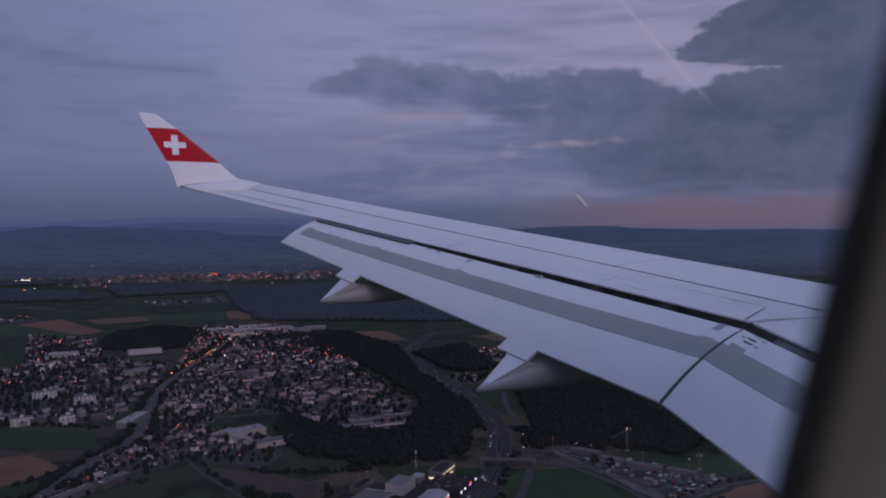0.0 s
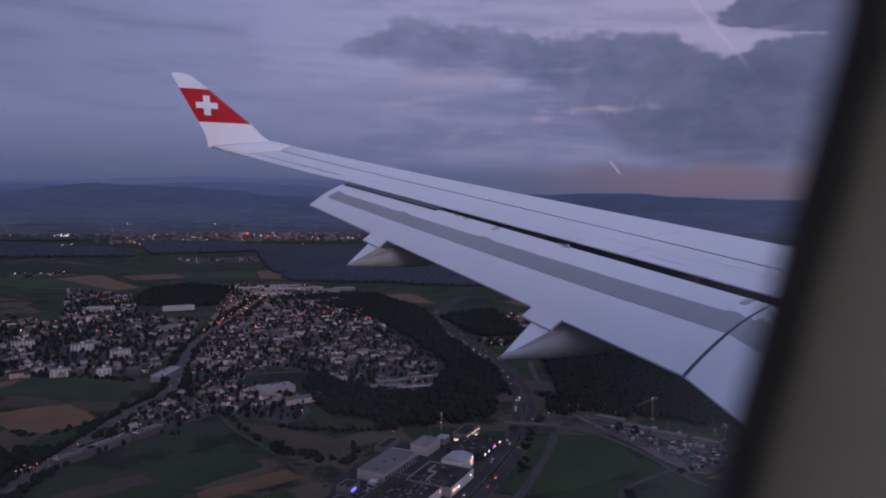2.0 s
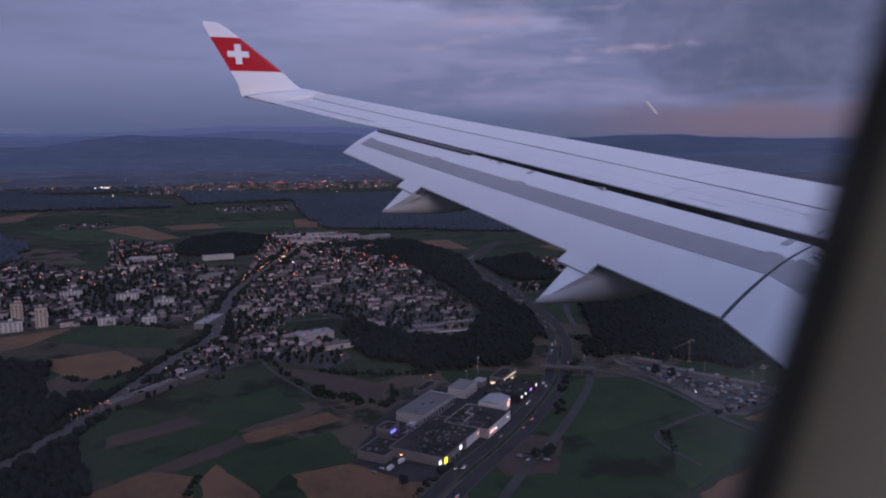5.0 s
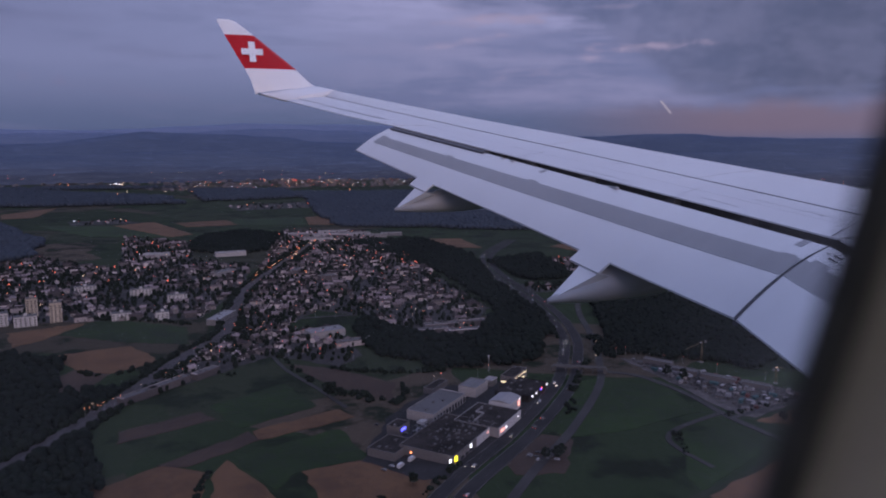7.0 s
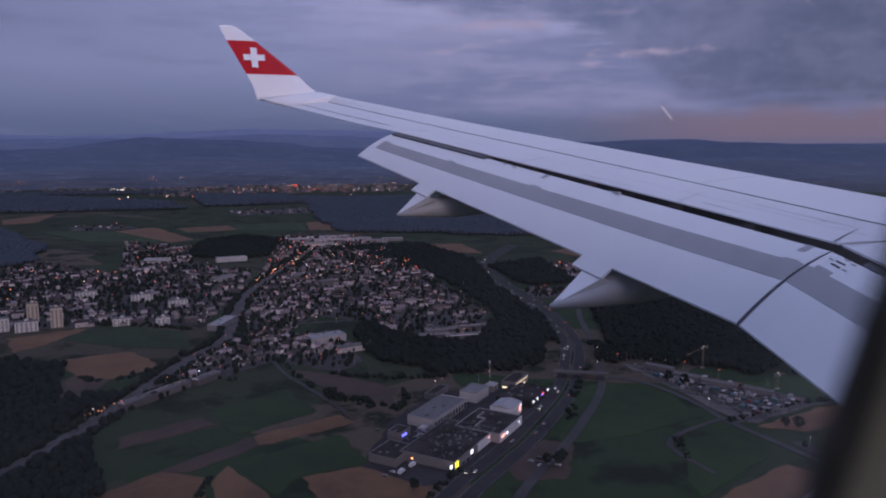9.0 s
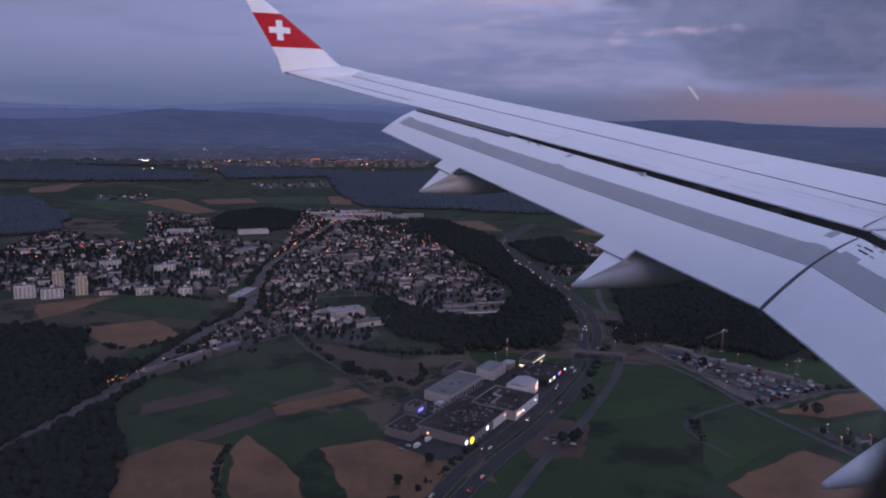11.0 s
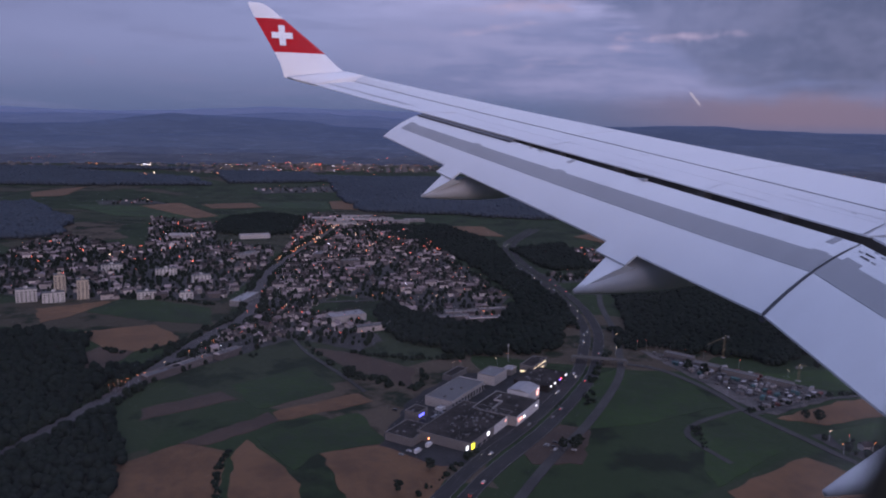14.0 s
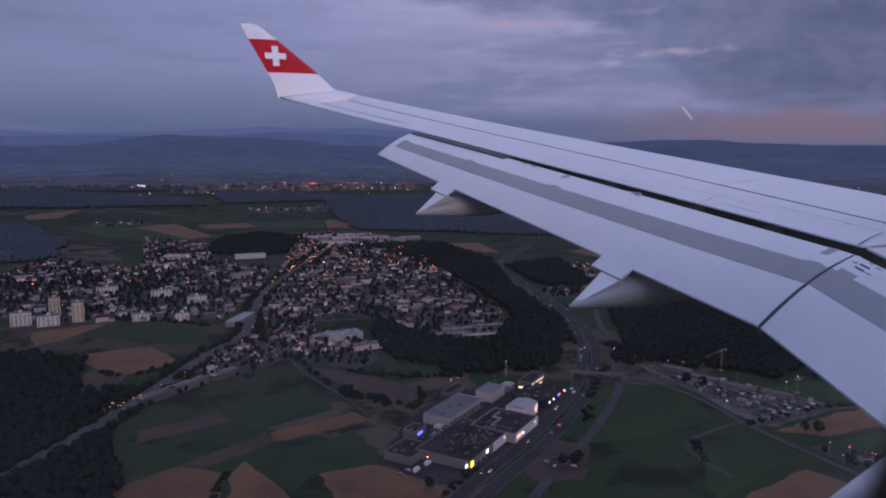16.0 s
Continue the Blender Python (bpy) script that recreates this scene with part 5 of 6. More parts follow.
def near_line(x, y, line, d):
    return any(abs(x - a) < d and abs(y - b) < d and math.hypot(x - a, y - b) < d for a, b in line)


RAIL_LINE = curve_line(RAIL)
spots = [p for p in spots if not near_line(p[0], p[1], RAIL_LINE, 16)]
spots.sort(key=lambda p: math.hypot(p[0] - 150, p[1]))
hr = random.Random(11)
far_wall, far_roof = ([], []), ([], [])
placed = 0
for x, y, street in spots:
    if hr.random() < 0.20 or noise.noise(Vector((x * 0.010, y * 0.010, 4.0))) + 0.5 * noise.noise(Vector((x * 0.03, y * 0.03, 9.0))) < -0.17:
        continue
    turn = street + 8 * noise.noise(Vector((x * 0.004, y * 0.004, 1.0))) + hr.choice((0, 0, 0, 90)) + hr.uniform(-4, 4)
    master, l, w, h, rise = hr.choices(KINDS, (4, 4, 4, 3, 1.5, 3))[0]
    if placed < 300:
        copy_thing(master, pose(x, y, GROUND, 0, 0, turn))
        placed += 1
        continue
    m = pose(x, y, GROUND, 0, 0, turn)
    b = len(far_wall[0])
    for z in (-0.2, h):
        far_wall[0].extend(tuple(m @ Vector(p)) for p in ((-l / 2, -w / 2, z), (l / 2, -w / 2, z), (l / 2, w / 2, z), (-l / 2, w / 2, z)))
    far_wall[0].extend(tuple(m @ Vector(p)) for p in ((-l / 2, 0, h + rise - 0.3), (l / 2, 0, h + rise - 0.3)))
    far_wall[1].extend(tuple(b + i for i in q) for q in ((0, 1, 5, 4), (1, 2, 6, 5), (2, 3, 7, 6), (3, 0, 4, 7), (5, 6, 9), (7, 4, 8)))
    b = len(far_roof[0])
    o = 0.6
    far_roof[0].extend(tuple(m @ Vector(p)) for p in ((-l / 2 - o, -w / 2 - o, h - 0.2), (l / 2 + o, -w / 2 - o, h - 0.2), (l / 2 + o, w / 2 + o, h - 0.2), (-l / 2 - o, w / 2 + o, h - 0.2), (-l / 2 - o, 0, h + rise), (l / 2 + o, 0, h + rise)))
    far_roof[1].extend(tuple(b + i for i in q) for q in ((0, 1, 5, 4), (2, 3, 4, 5)))
for master, *_ in KINDS:
    for ob in (*master.children_recursive, master):
        bpy.data.objects.remove(ob)
town = thing("far_houses", "many small plastered houses with tiled roofs", "houses", kind="stuff")
raw("walls", *far_wall, PLASTER_FAR, town)
raw("roofs", *far_roof, ROOF_FAR, town)


# ---- far town on the plain ----
fr = random.Random(23)
fv, ff = [], []
for k in range(430):
    x = fr.uniform(-60, 1500)
    y = 3560 + fr.uniform(0, 740)
    if fr.random() < 0.12:
        x, y = fr.uniform(-900, -100), fr.uniform(4000, 4250)
    l, w, h = fr.uniform(12, 34), fr.uniform(10, 18), fr.uniform(5, 13)
    b = len(fv)
    m = pose(x, y, GROUND, 0, 0, fr.uniform(0, 90))
    for z in (0, h):
        fv.extend(tuple(m @ Vector(p)) for p in ((-l / 2, -w / 2, z), (l / 2, -w / 2, z), (l / 2, w / 2, z), (-l / 2, w / 2, z)))
    ff.extend(tuple(b + i for i in q) for q in ((0, 1, 5, 4), (1, 2, 6, 5), (2, 3, 7, 6), (3, 0, 4, 7), (4, 5, 6, 7)))
tagged(raw("distant_town", fv, ff, TOWN_FAR), "distant pale town buildings on the plain", "town", kind="stuff")


# ---- woods and trees ----
ICO = bmesh.new()
bmesh.ops.create_icosphere(ICO, subdivisions=2, radius=1.0)
ICO.verts.ensure_lookup_table()
BALL_V = [v.co.copy() for v in ICO.verts]
BALL_F = [tuple(v.index for v in f.verts) for f in ICO.faces]
ICO.free()
ICO = bmesh.new()
bmesh.ops.create_icosphere(ICO, subdivisions=1, radius=1.0)
ICO.verts.ensure_lookup_table()
LOW_V = [v.co.copy() for v in ICO.verts]
LOW_F = [tuple(v.index for v in f.verts) for f in ICO.faces]
ICO.free()


def crown_lumps(verts, faces, x, y, z, r, tall, rr, fine):
    bv, bf = (BALL_V, BALL_F) if fine else (LOW_V, LOW_F)
    b = len(verts)
    turn, ph = rr.uniform(0, 6.3), rr.uniform(0, 50)
    ct, st = math.cos(turn), math.sin(turn)
    for v in bv:
        k = 1.0 + 0.45 * noise.noise(v * 1.9 + Vector((ph, ph, 0))) + rr.uniform(-0.10, 0.10)
        px, py, pz = v.x * r * k, v.y * r * k, v.z * tall * k
        verts.append((x + px * ct - py * st, y + px * st + py * ct, z + pz))
    faces.extend(tuple(b + i for i in f) for f in bf)


def wood(name, poly, gap, seed, label, size=5.0, fine=True, material=None):
    rr = random.Random(seed)
    verts, faces = [], []
    ragged = 14.0 if fine else 55.0
    for x, y in spread(poly, gap, seed, 0.45):
        if near_line(x, y, RAIL_LINE, 10):
            continue
        # an uneven edge
        p = Vector((x, y, 0.0)) / (ragged * 2.2)
        if not inside(x + ragged * noise.noise(p), y + ragged * noise.noise(p + Vector((40, 7, 3))), poly):
            continue
        r = size * rr.uniform(0.7, 1.35)
        t = r * (rr.uniform(1.0, 1.35) if fine else rr.uniform(0.85, 1.0))
        crown_lumps(verts, faces, x, y, GROUND + t * 0.8 + rr.uniform(0, 1.6 if fine else 0.8), r * 1.15, t, rr, False)
    ob = raw(name, verts, faces, material or LEAF)
    ob.data.polygons.foreach_set("use_smooth", [True] * len(faces))
    tagged(ob, label, "trees", kind="stuff")


WOODS = (
    ([(380, 1654), (561, 1651), (585, 1378), (507, 1102), (477, 880), (428, 745), (415, 761), (375, 690), (351, 672), (257, 690), (205, 770), (209, 881), (237, 929), (279, 828), (345, 797), (425, 920), (450, 1239)], 8.6, 4.7, True),
    ([(606, 982), (750, 937), (757, 705), (705, 629), (560, 575), (480, 690), (480, 726), (570, 905)], 8.0, 4.6, True),
    ([(432, 680), (468, 752), (486, 700), (520, 640), (505, 628), (470, 662), (445, 660)], 8.0, 3.6, True),
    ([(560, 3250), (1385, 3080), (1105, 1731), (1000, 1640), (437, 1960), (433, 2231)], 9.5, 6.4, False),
    ([(580, 1295), (718, 1338), (652, 1090), (560, 1090)], 8.6, 5, True),
    ([(39, 1631), (71, 1839), (185, 1939), (267, 1816), (195, 1577), (113, 1549)], 10, 5.5, True),
    ([(-175, 900), (-109, 855), (-102, 732), (-24, 745), (-70, 690), (-110, 620), (-150, 480), (-400, 480), (-420, 860)], 9, 4.9, True),
    ([(-118, 640), (-64, 624), (-54, 575), (-48, 520), (-60, 440), (-170, 430), (-150, 480), (-110, 620)], 8.5, 4.6, True),
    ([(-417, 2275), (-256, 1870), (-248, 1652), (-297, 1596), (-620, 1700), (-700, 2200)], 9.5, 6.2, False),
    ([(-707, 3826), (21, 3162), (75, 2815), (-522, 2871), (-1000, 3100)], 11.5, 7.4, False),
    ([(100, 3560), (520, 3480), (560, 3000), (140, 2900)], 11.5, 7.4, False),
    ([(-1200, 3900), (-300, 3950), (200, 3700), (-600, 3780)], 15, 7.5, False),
    ([(950, 960), (1120, 1010), (1230, 700), (1060, 640), (900, 760)], 14, 7, True),
    ([(1200, 2300), (1700, 2600), (2300, 2000), (1900, 1500), (1300, 1500)], 15, 8, False),
)
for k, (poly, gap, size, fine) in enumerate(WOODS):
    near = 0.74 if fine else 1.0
    wood("wood", poly, gap * near, 100 + k, "dense dark evening wood", size * near, fine, LEAF if fine else LEAF_HAZED)
# trees in the gardens of the towns
gr = random.Random(5)
verts, faces = [], []
for k, (key, (poly, gap)) in enumerate(TOWN.items()):
    for x, y in spread(poly, 8.0 if gap < 30 else 24, 300 + k, 0.5):
        if gr.random() < 0.45 and not near_line(x, y, RAIL_LINE, 12):
            r = gr.uniform(1.7, 3.6)
            crown_lumps(verts, faces, x, y, GROUND + r * 1.1, r, r * 1.3, gr, False)
tagged(raw("garden_trees", verts, faces, GARDEN), "dark garden trees among houses", "trees", kind="stuff")
# hedges along lanes, roads and the railway
verts, faces = [], []
for line, off, gap, r0 in (([(446, 478), (532, 490), (614, 480), (700, 458)], 5, 6, 2.0), (RAIL, 11, 7, 3.8), (RAIL, -12, 6, 4.0), ([(345, 520), (400, 600), (440, 640)], 30, 9, 2.6), ([(128, 672), (150, 640), (185, 600)], 9, 8, 3.5), ([(88, 400), (150, 444), (190, 480)], -4, 6, 2.6), ([(660, 430), (760, 470), (850, 520), (900, 600)], 8, 12, 3.0), ([(372, 470), (362, 450), (352, 430)], 6, 7, 1.8), ([(610, 475), (640, 470), (660, 455)], 4, 5, 4.0), ([(505, 352), (560, 372), (600, 368)], 6, 7, 2.4), ([(8, 440), (12, 500), (22, 524)], 0, 5, 2.2), ([(-20, 760), (20, 770), (60, 740)], 0, 8, 3.4), ([(-95, 818), (-61, 792), (-13, 819)], -6, 8, 2.8), ([(-96, 1034), (-40, 1010), (20, 965)], 10, 9, 3.2), ([(102, 800), (108, 745), (128, 672)], 7, 9, 2.8), ([(147, 666), (183, 620), (202, 663)], -8, 9, 3.0), ([(150, 726), (205, 690), (260, 680)], 6, 7, 3.6)):
    pts = curve_line(line, gap)
    for i, (x, y) in enumerate(pts[:-1]):
        bx, by = pts[i + 1]
        d = math.hypot(bx - x, by - y) or 1
        if d > 400 or gr.random() < 0.2:
            continue
        r = r0 * gr.uniform(0.6, 1.4)
        for q in range(3):
            s = r * gr.uniform(0.45, 0.9)
            crown_lumps(verts, faces, x - (by - y) / d * off + gr.uniform(-0.45, 0.45) * gap, y + (bx - x) / d * off + gr.uniform(-0.45, 0.45) * gap, GROUND + s * 0.8, s, s * gr.uniform(0.8, 1.2), gr, True)
tagged(raw("hedges", verts, faces, GARDEN), "dark hedges and scrub along lanes", "hedge", kind="stuff")


def tree(x, y, r, seed):
    rr = random.Random(seed)
    t = thing("tree", "dark round broadleaf tree standing alone", "tree", pose(x, y, GROUND), group="single trees in the meadows")
    bm = tube(bmesh.new(), (0, 0, -0.2), (0, 0, r * 1.1), 0.35, 0.2, 7)
    for k in range(4):
        q = k * 1.6
        tube(bm, (0, 0, r * 0.8), (math.cos(q) * r * 0.6, math.sin(q) * r * 0.6, r * 1.5), 0.15, 0.06, 5)
    part("trunk", bm, BARK, t)
    v, f = [], []
    for k in range(46):
        q, d, up = rr.uniform(0, 6.3), r * math.sqrt(rr.uniform(0.0, 1.0)), rr.uniform(-1, 1)
        d *= math.sqrt(max(0.08, 1 - up * up * 0.8)) * 0.9
        s = r * rr.uniform(0.14, 0.30)
        crown_lumps(v, f, math.cos(q) * d, math.sin(q) * d, r * (1.5 + up * 0.75), s, s * rr.uniform(0.7, 1.1), rr, False)
    raw("crown", v, f, GARDEN, t)


for k, (x, y, r) in enumerate(((470, 575, 5), (462, 590, 5), (132, 650, 6), (140, 640, 5), (262, 455, 5), (270, 462, 4), (255, 460, 4), (640, 520, 4), (596, 560, 4), (120, 430, 4), (150, 455, 4), (478, 455, 4), (485, 448, 5))):
    tree(x, y, r, 900 + k)


# ---- building site ----
def crane(x, y, mast, jib, turn):
    c = thing("tower_crane", "yellow lattice tower crane on the building site", "crane", pose(x, y, GROUND, 0, 0, turn))
    part("base", boxed(-2, 2, -2, 2, -0.2, 0.8), CONCRETE, c)
    bm = bmesh.new()
    for sx in (-0.7, 0.7):
        for sy in (-0.7, 0.7):
            tube(bm, (sx, sy, 0), (sx, sy, mast), 0.10, 0.10, 5)
    for k in range(int(mast / 2)):
        z = 2 * k
        tube(bm, (-0.7, -0.7, z), (0.7, -0.7, z + 2), 0.08, 0.08, 4)
        tube(bm, (0.7, 0.7, z), (-0.7, 0.7, z + 2), 0.08, 0.08, 4)
    part("mast", bm, STEEL, c)
    bm = bmesh.new()
    up = jib * 0.16
    for p, q in (((0, -0.5, mast), (-jib, -0.5, mast - up)), ((0, 0.5, mast), (-jib, 0.5, mast - up)), ((0, 0, mast + 1.2), (-jib, 0, mast - up + 0.6)), ((0, 0, mast), (6, 0, mast + 1.2))):
        tube(bm, p, q, 0.09, 0.08, 5)
    for k in range(12):
        a = -jib * k / 12
        z = mast - up * k / 12
        tube(bm, (a, -0.5, z), (a - jib / 24, 0, z + 1.0), 0.06, 0.06, 4)
        tube(bm, (a, 0.5, z), (a - jib / 24, 0, z + 1.0), 0.06, 0.06, 4)
    part("jib", bm, STEEL, c)
    part("counterweight", boxed(4.5, 6.5, -0.8, 0.8, mast - 1.0, mast + 1.0), CONCRETE, c)
    part("cab", boxed(-1.0, 0.6, 0.7, 2.0, mast - 1.6, mast, bevel=0.1), HALL_WHITE, c)
    part("crane_lamp", boxed(-0.25, 0.25, -0.25, 0.25, mast + 1.2, mast + 1.65, bevel=0.06), WARM, c)


crane(527, 617, 22, 26, 12)
crane(548, 535, 15, 14, 200)

sr = random.Random(31)
CONTAINER = paint("site_cabin_steel", (0.07, 0.068, 0.072), 0.7, 0.3, 0.8, 0.1, tint=(0.42, 0.40, 0.41), each=0.9, skew=1.8)
SITE_RED = paint("red_container_steel", (0.11, 0.032, 0.027), 0.7, 0.3, 0.8, 0.1)
SITE_TEAL = paint("teal_container_steel", (0.035, 0.085, 0.088), 0.7, 0.3, 0.8, 0.1)
SITE_LOOK = 3 * ((CONTAINER, "grey steel site cabin on the gravel yard"),) + ((CONTAINER, "grey steel site cabin on the gravel yard"), (CONTAINER, "grey steel site cabin on the gravel yard"), (SITE_RED, "rusty red steel container on the gravel yard"), (SITE_TEAL, "teal steel container on the gravel yard"))
for k, (x, y) in enumerate(spread([(460, 650), (488, 618), (548, 503), (536, 492), (468, 480), (462, 559)], 6.6, 77, 0.4)):
    kind = sr.random()
    turn = sr.choice((-62, 28)) + sr.uniform(-8, 8)
    if kind < 0.45:
        steel, words = sr.choice(SITE_LOOK)
        t = thing("site_cabin", words, "cabin", pose(x, y, GROUND + 0.3, 0, 0, turn), group="cabins of the building site")
        l, w, h = sr.uniform(3, 8), sr.uniform(2.2, 3.6), sr.uniform(2.3, 3.6)
        part("body", boxed(-l / 2, l / 2, -w / 2, w / 2, 0, h, bevel=0.12), steel, t)
        part("roof", boxed(-l / 2 - 0.1, l / 2 + 0.1, -w / 2 - 0.1, w / 2 + 0.1, h + 0.004, h + 0.15), steel, t)
        part("door", boxed(-0.5, 0.5, -w / 2 - 0.05, -w / 2 + 0.05, 0.1, 2.1), PANE_DARK, t)
    elif kind < 0.75:
        t = thing("material_stack", "stacked pale building material on gravel", "stack", pose(x, y, GROUND + 0.3, 0, 0, turn), group="stacks of the building site")
        for i in range(3):
            w = sr.uniform(1.0, 3.0)
            part("slab", boxed(-w, w, -1.5, 1.5, i * 0.6, i * 0.6 + 0.55), CONCRETE if i % 2 else GRAVEL, t)
    else:
        v, f = [], []
        r = sr.uniform(1.6, 3.6)
        crown_lumps(v, f, 0, 0, 0, r, r * 0.45, sr, True)
        o = raw("gravel_heap", v, f, GRAVEL)
        o.matrix_basis = pose(x, y, GROUND + 0.3)
        tagged(o, "low heap of grey gravel", "heap", group="heaps of the building site")
for x, y, l, w, h in ((478, 625, 30, 9, 5), (500, 560, 34, 8, 5), (485, 590, 26, 10, 5), (520, 530, 26, 8, 5)):
    o = hall(x, y, l, w, h, HALL_WALL, HALL_ROOF_PALE, "long pale half-finished building on the site", turn=-58, units=0)
    o["group"] = "larger buildings of the building site"
m = thing("antenna_mast", "thin grey antenna mast behind the halls", "mast", pose(302, 668, GROUND))
part("pole", tube(bmesh.new(), (0, 0, -0.2), (0, 0, 17), 0.45, 0.25, 8), STEEL_GREY, m)
part("antenna", boxed(-0.6, 0.6, -0.6, 0.6, 14, 17, bevel=0.1), HALL_WHITE, m)


# ---- vehicles ----
def car_master():
    c = thing("car", "small car with lights on the road", "car", pose(0, 300, GROUND - 60), group="cars on the roads")
    bm = bmesh.new()
    prof = [(-2.2, 0.35), (2.2, 0.35), (2.2, 0.8), (1.2, 0.95), (0.5, 1.45), (-1.3, 1.45), (-2.1, 0.95)]
    loft(bm, [[(x, s * 0.88, z) for x, z in prof] for s in (-1, 1)])
    bmesh.ops.bevel(bm, geom=bm.edges[:], offset=0.06, segments=1, affect="EDGES")
    part("body", bm, CAR_PAINT, c)
    for x in (-1.35, 1.35):
        for s in (-1, 1):
            part("wheel", tube(bmesh.new(), (x, s * 0.72, 0.33), (x, s * 0.92, 0.33), 0.33, 0.33, 12), TYRE, c)
    for s in (-1, 1):
        part("side_window", boxed(-1.0, 0.5, s * 0.86, s * 0.895, 1.0, 1.36), PANE_DARK, c)
        part("headlight", boxed(2.12, 2.30, s * 0.60 - 0.14, s * 0.60 + 0.14, 0.55, 0.78, bevel=0.04), HEADLIGHT, c)
        part("taillight", boxed(-2.30, -2.10, s * 0.62 - 0.13, s * 0.62 + 0.13, 0.68, 0.90, bevel=0.04), TAILLIGHT, c)
    return c


car = car_master()
road_line = curve_line(MOTORWAY, 4.0)
cr = random.Random(3)


def put_car(i, lane, forward):
    x, y = road_line[i]
    bx, by = road_line[i + 1]
    d = math.hypot(bx - x, by - y)
    nx, ny = -(by - y) / d, (bx - x) / d
    q = math.degrees(math.atan2(by - y, bx - x)) + (0 if forward else 180)
    copy_thing(car, pose(x + nx * lane, y + ny * lane, GROUND + 0.57, 0, 0, q))


for k in range(34):
    i = cr.randrange(12, len(road_line) - 60)
    put_car(i, cr.choice((5.5, 9.5)), False)
for k in range(14):
    i = cr.randrange(12, len(road_line) - 60)
    put_car(i, cr.choice((-5.5, -9.5)), True)
for k in range(26):
    x, y = cr.choice(((182, 560), (188, 554), (142, 490), (178, 548), (162, 572), (252, 466), (256, 460)))
    c2 = copy_thing(car, pose(x + cr.uniform(-9, 9), y + cr.uniform(-7, 7), GROUND + 0.37, 0, 0, 41 + cr.choice((0, 90)) + cr.uniform(-4, 4)))
    for ob in list(c2.children):
        if ob.name.startswith(("headlight", "taillight")):
            bpy.data.objects.remove(ob)
    tagged(c2, "small parked car with lights off", group="parked cars")
for ob in (*car.children_recursive, car):
    bpy.data.objects.remove(ob)


# ---- street lamps ----
def lamp_master(name, material, label):
    t = thing("street_lamp", label, "street lamp", pose(0, 300, GROUND - 60), group="street lamps")
    part("pole", tube(bmesh.new(), (0, 0, -0.2), (0, 0, 8.0), 0.12, 0.08, 6), STEEL_GREY, t)
    part("arm", tube(bmesh.new(), (0, 0, 8.0), (1.2, 0, 8.3), 0.07, 0.06, 6), STEEL_GREY, t)
    part("lamp_head", boxed(0.80, 1.42, -0.26, 0.26, 8.04, 8.36, bevel=0.08), material, t, "glowing lamp head")
    return t


LAMPS = [lamp_master("s", SODIUM, "glowing orange street lamp on a steel pole"), lamp_master("r", REDDISH, "glowing deep orange street lamp on a pole"), lamp_master("w", WARM, "glowing warm white street lamp on a pole"), lamp_master("c", COOL, "glowing white street lamp on a steel pole")]
lr = random.Random(17)
lamp_spots = []
for k, ((poly, gap), count) in enumerate(zip(TOWN.values(), (215, 90, 34, 90, 8, 8, 3, 16, 3, 8, 12))):
    places = spread(poly, 16, 500 + k, 0.5)
    lr.shuffle(places)
    lamp_spots += [(x, y, lr.choices((0, 1, 2, 3), (3, 10, 1.6, 0.8))[0]) for x, y in places[:count]]
lamp_spots += [(-68, 672, 0), (-62, 676, 0), (-58, 682, 0), (-66, 680, 2), (-72, 668, 0), (-60, 672, 0), (-50, 688, 0), (-44, 694, 0), (455, 668, 1), (490, 632, 1), (520, 585, 1), (478, 640, 3), (452, 520, 3), (455, 395, 0), (478, 390, 0), (640, 478, 1), (467, 668, 1), (505, 620, 1), (545, 545, 2), (420, 655, 2), (448, 700, 2), (236, 650, 2), (246, 655, 1), (283, 652, 2), (300, 662, 0)]
# the main street's chain of lamps, and the one past the station
for a, b, n in (((110, 1195), (262, 1540), 16), ((262, 1540), (390, 1840), 9), ((-30, 720), (60, 850), 4), ((150, 960), (340, 920), 7)):
    lamp_spots += [(a[0] + (b[0] - a[0]) * i / n + lr.uniform(-4, 4), a[1] + (b[1] - a[1]) * i / n + lr.uniform(-4, 4), lr.choice((0, 0, 2))) for i in range(n)]
lamp_spots.sort(key=lambda s: math.hypot(s[0] - 250, s[1]))
for x, y, k in lamp_spots[:285]:
    copy_thing(LAMPS[k], pose(x, y, GROUND, 0, 0, lr.uniform(0, 360)))
rest = thing("far_street_lamps", "many glowing orange lamps among far houses", "lamps", kind="stuff")
poles = bmesh.new()
heads = [bmesh.new() for _ in LAMPS]
for x, y, k in lamp_spots[285:]:
    tube(poles, (x, y, GROUND - 0.2), (x, y, GROUND + 8.0), 0.12, 0.08, 4)
    r = lr.choice((0.28, 0.34, 0.44, 0.70))
    box(heads[k], x - r, x + r, y - r, y + r, GROUND + 8.2 - r * 0.6, GROUND + 8.2 + r * 0.6)
part("poles", poles, STEEL_GREY, rest)
for bm, m in zip(heads, (SODIUM, REDDISH, WARM, COOL)):
    part("lamp_heads", bm, m, rest)
for ob in [o for l in LAMPS for o in (*l.children_recursive, l)]:
    bpy.data.objects.remove(ob)


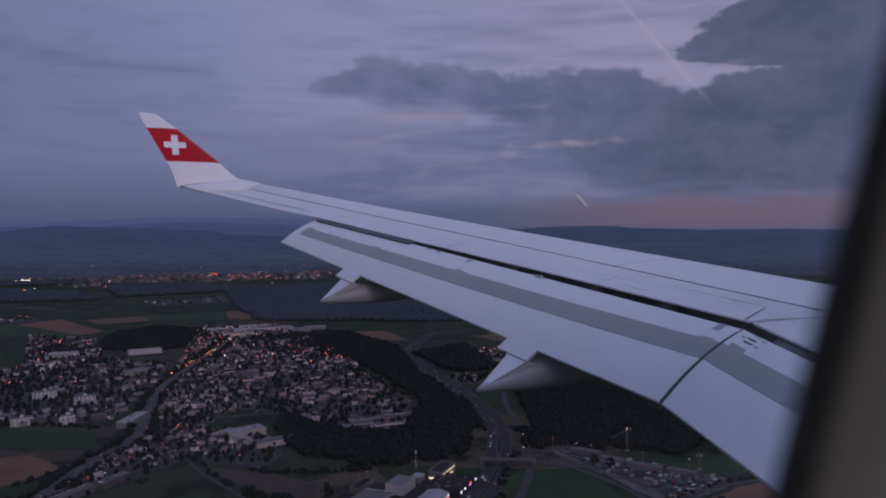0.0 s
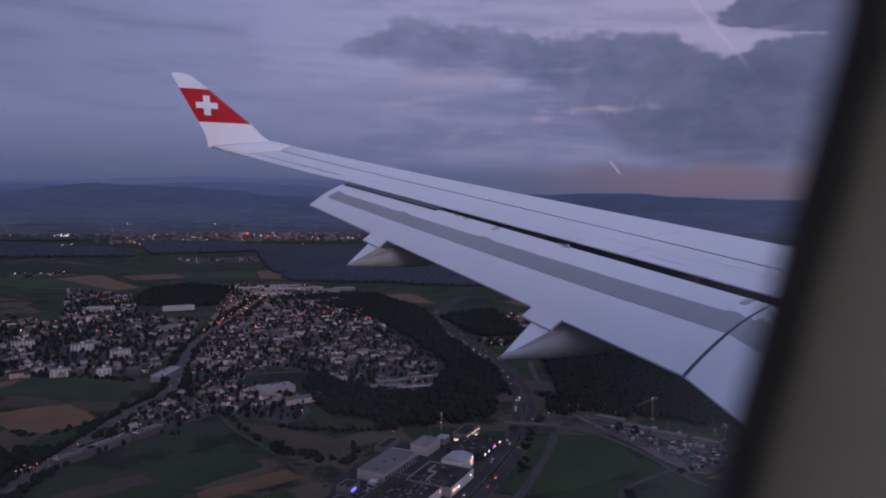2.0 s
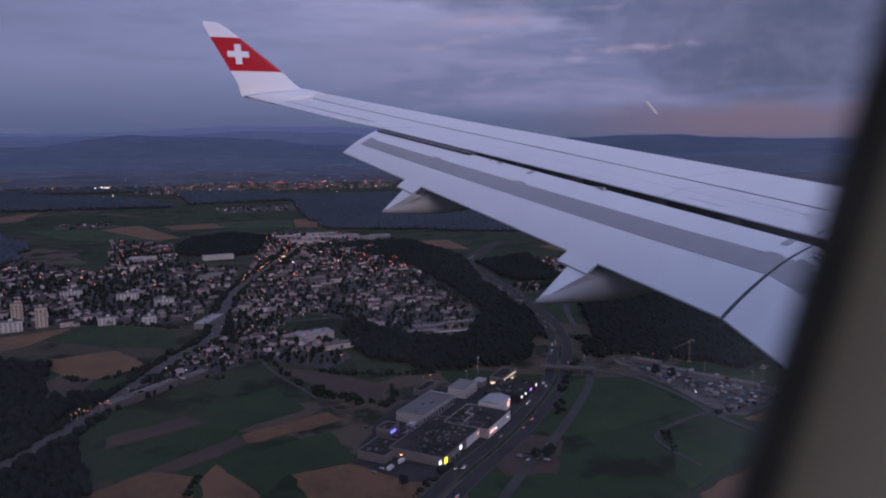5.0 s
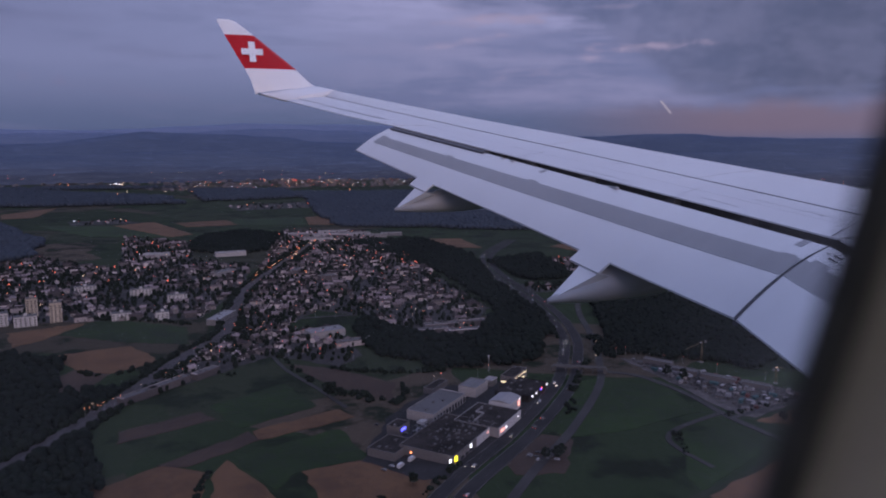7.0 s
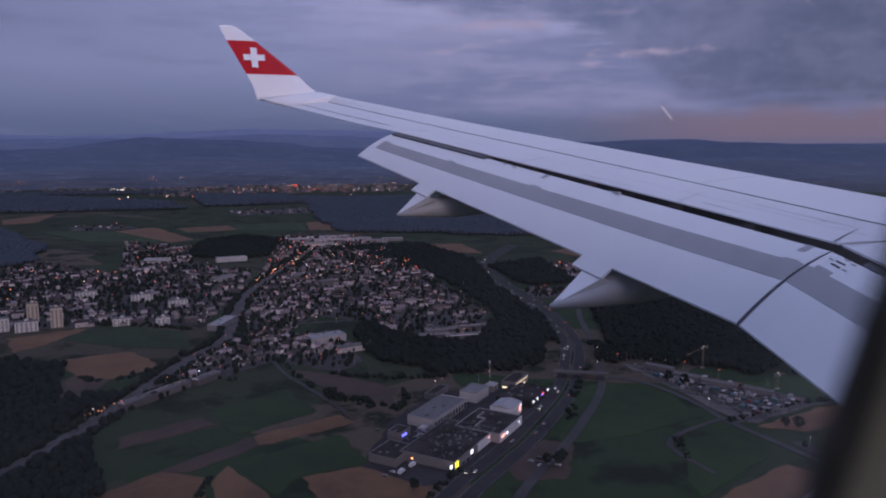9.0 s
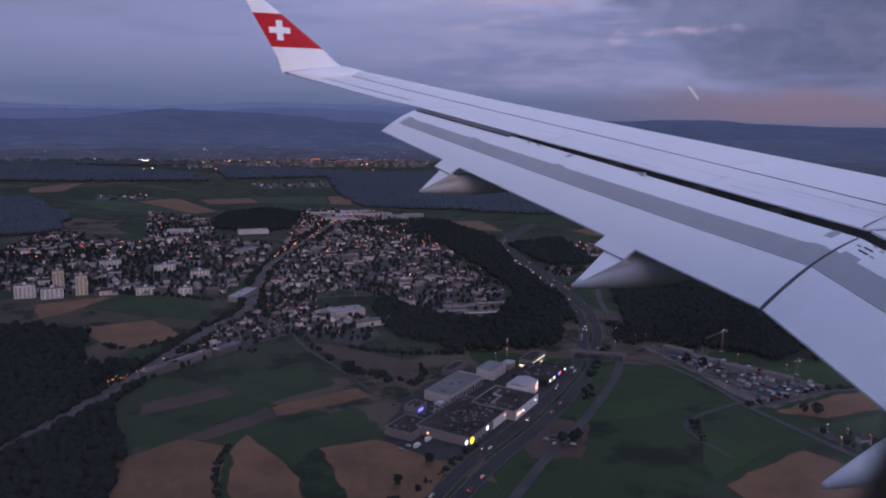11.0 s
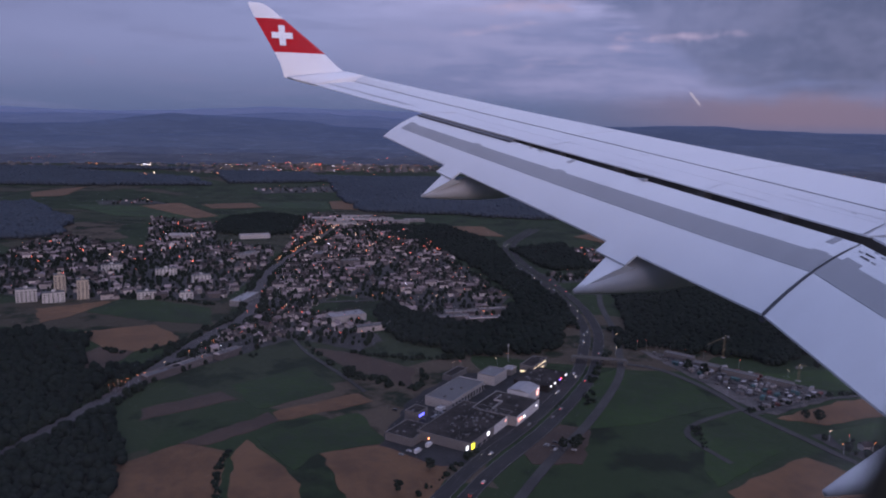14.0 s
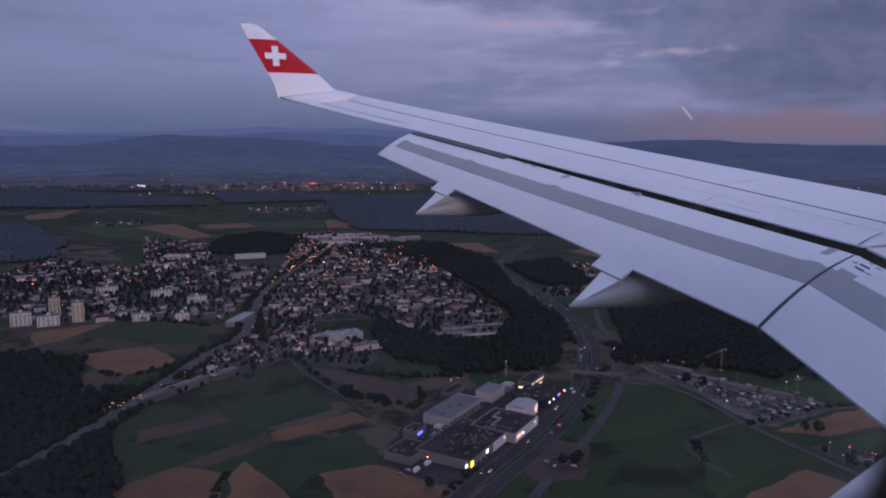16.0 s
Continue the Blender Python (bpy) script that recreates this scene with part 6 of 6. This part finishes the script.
def far_lights(count, area, mats, seed, size):
    rr = random.Random(seed)
    for k, m in enumerate(mats):
        v, f = [], []
        for i in range(count // len(mats)):
            x, y = area(rr)
            r = size * rr.uniform(0.5, 1.3)
            b = len(v)
            v.extend((x + p.x * r * 1.4, y + p.y * r, GROUND + 9 + p.z * r) for p in LOW_V)
            f.extend(tuple(b + j for j in q) for q in LOW_F)
        tagged(raw("distant_lamps", v, f, m), "distant street lamps of a town", "lamps", kind="stuff")


far_lights(200, lambda r: (r.uniform(60, 1450), 3560 + r.uniform(0, 760)), (SODIUM, REDDISH, COOL, REDDISH, WARM), 61, 0.8)
far_lights(10, lambda r: (r.uniform(-260, -190), r.uniform(4000, 4130)), (WARM, COOL), 62, 1.8)
far_lights(20, lambda r: (r.uniform(-1000, 1500), r.uniform(3000, 4300)), (SODIUM, WARM), 63, 1.3)
far_lights(5, lambda r: (r.uniform(640, 690), r.uniform(4140, 4180)), (TAILLIGHT,), 64, 1.5)

# lamps of villages on the foothills
def slope_lights(count, spans, mats, seed):
    rr = random.Random(seed)
    for m in mats:
        v, f = [], []
        for k in range(count):
            az = rr.gauss(*rr.choice(spans))
            q, step = radians(az), rr.uniform(0.15, 0.7)
            d = 4330 + 60 * step
            z = GROUND - 2 + foothill(az) * math.sin(step * 1.25 * math.pi / 2) + 3.0
            r = rr.uniform(0.3, 0.75)
            b = len(v)
            v.extend((d * math.sin(q) + p.x * r * 1.4, d * math.cos(q) + p.y * r, z + p.z * r) for p in LOW_V)
            f.extend(tuple(b + j for j in g) for g in LOW_F)
        tagged(raw("distant_lamps", v, f, m), "distant street lamps of villages on foothills", "lamps", kind="stuff")


slope_lights(26, ((-7.5, 1.8), (-9.5, 1.2), (2.0, 4.0), (12.0, 5.0), (47.0, 3.0)), (REDDISH, SODIUM, WARM), 66)


# ---- lake at the foot of the hills ----
def lake_shape():
    top, low = [], []
    for i in range(41):
        s = i / 40
        a = radians(-2.0 + 9.0 * s)
        w = 70 * math.sin(math.pi * s) ** 0.6 * (1 + 0.4 * noise.noise(Vector((s * 7, 1, 0))))
        mid = 4265 + 18 * noise.noise(Vector((s * 4, 5, 0)))
        for ring, r in ((top, mid + w), (low, mid - w)):
            ring.append((r * math.sin(a), r * math.cos(a), GROUND + 0.9))
    n = len(top)
    return top + low, [(i, n + i, n + i + 1, i + 1) for i in range(n - 1)]


WATER = paint("lake_water", (0.16, 0.19, 0.27), 0.15, 0.1, 0.02, 0.004, spec=0.5)
lake = raw("water", *lake_shape(), WATER)
tagged(lake, "pale calm lake at the foot of hills", "lake", kind="structure")
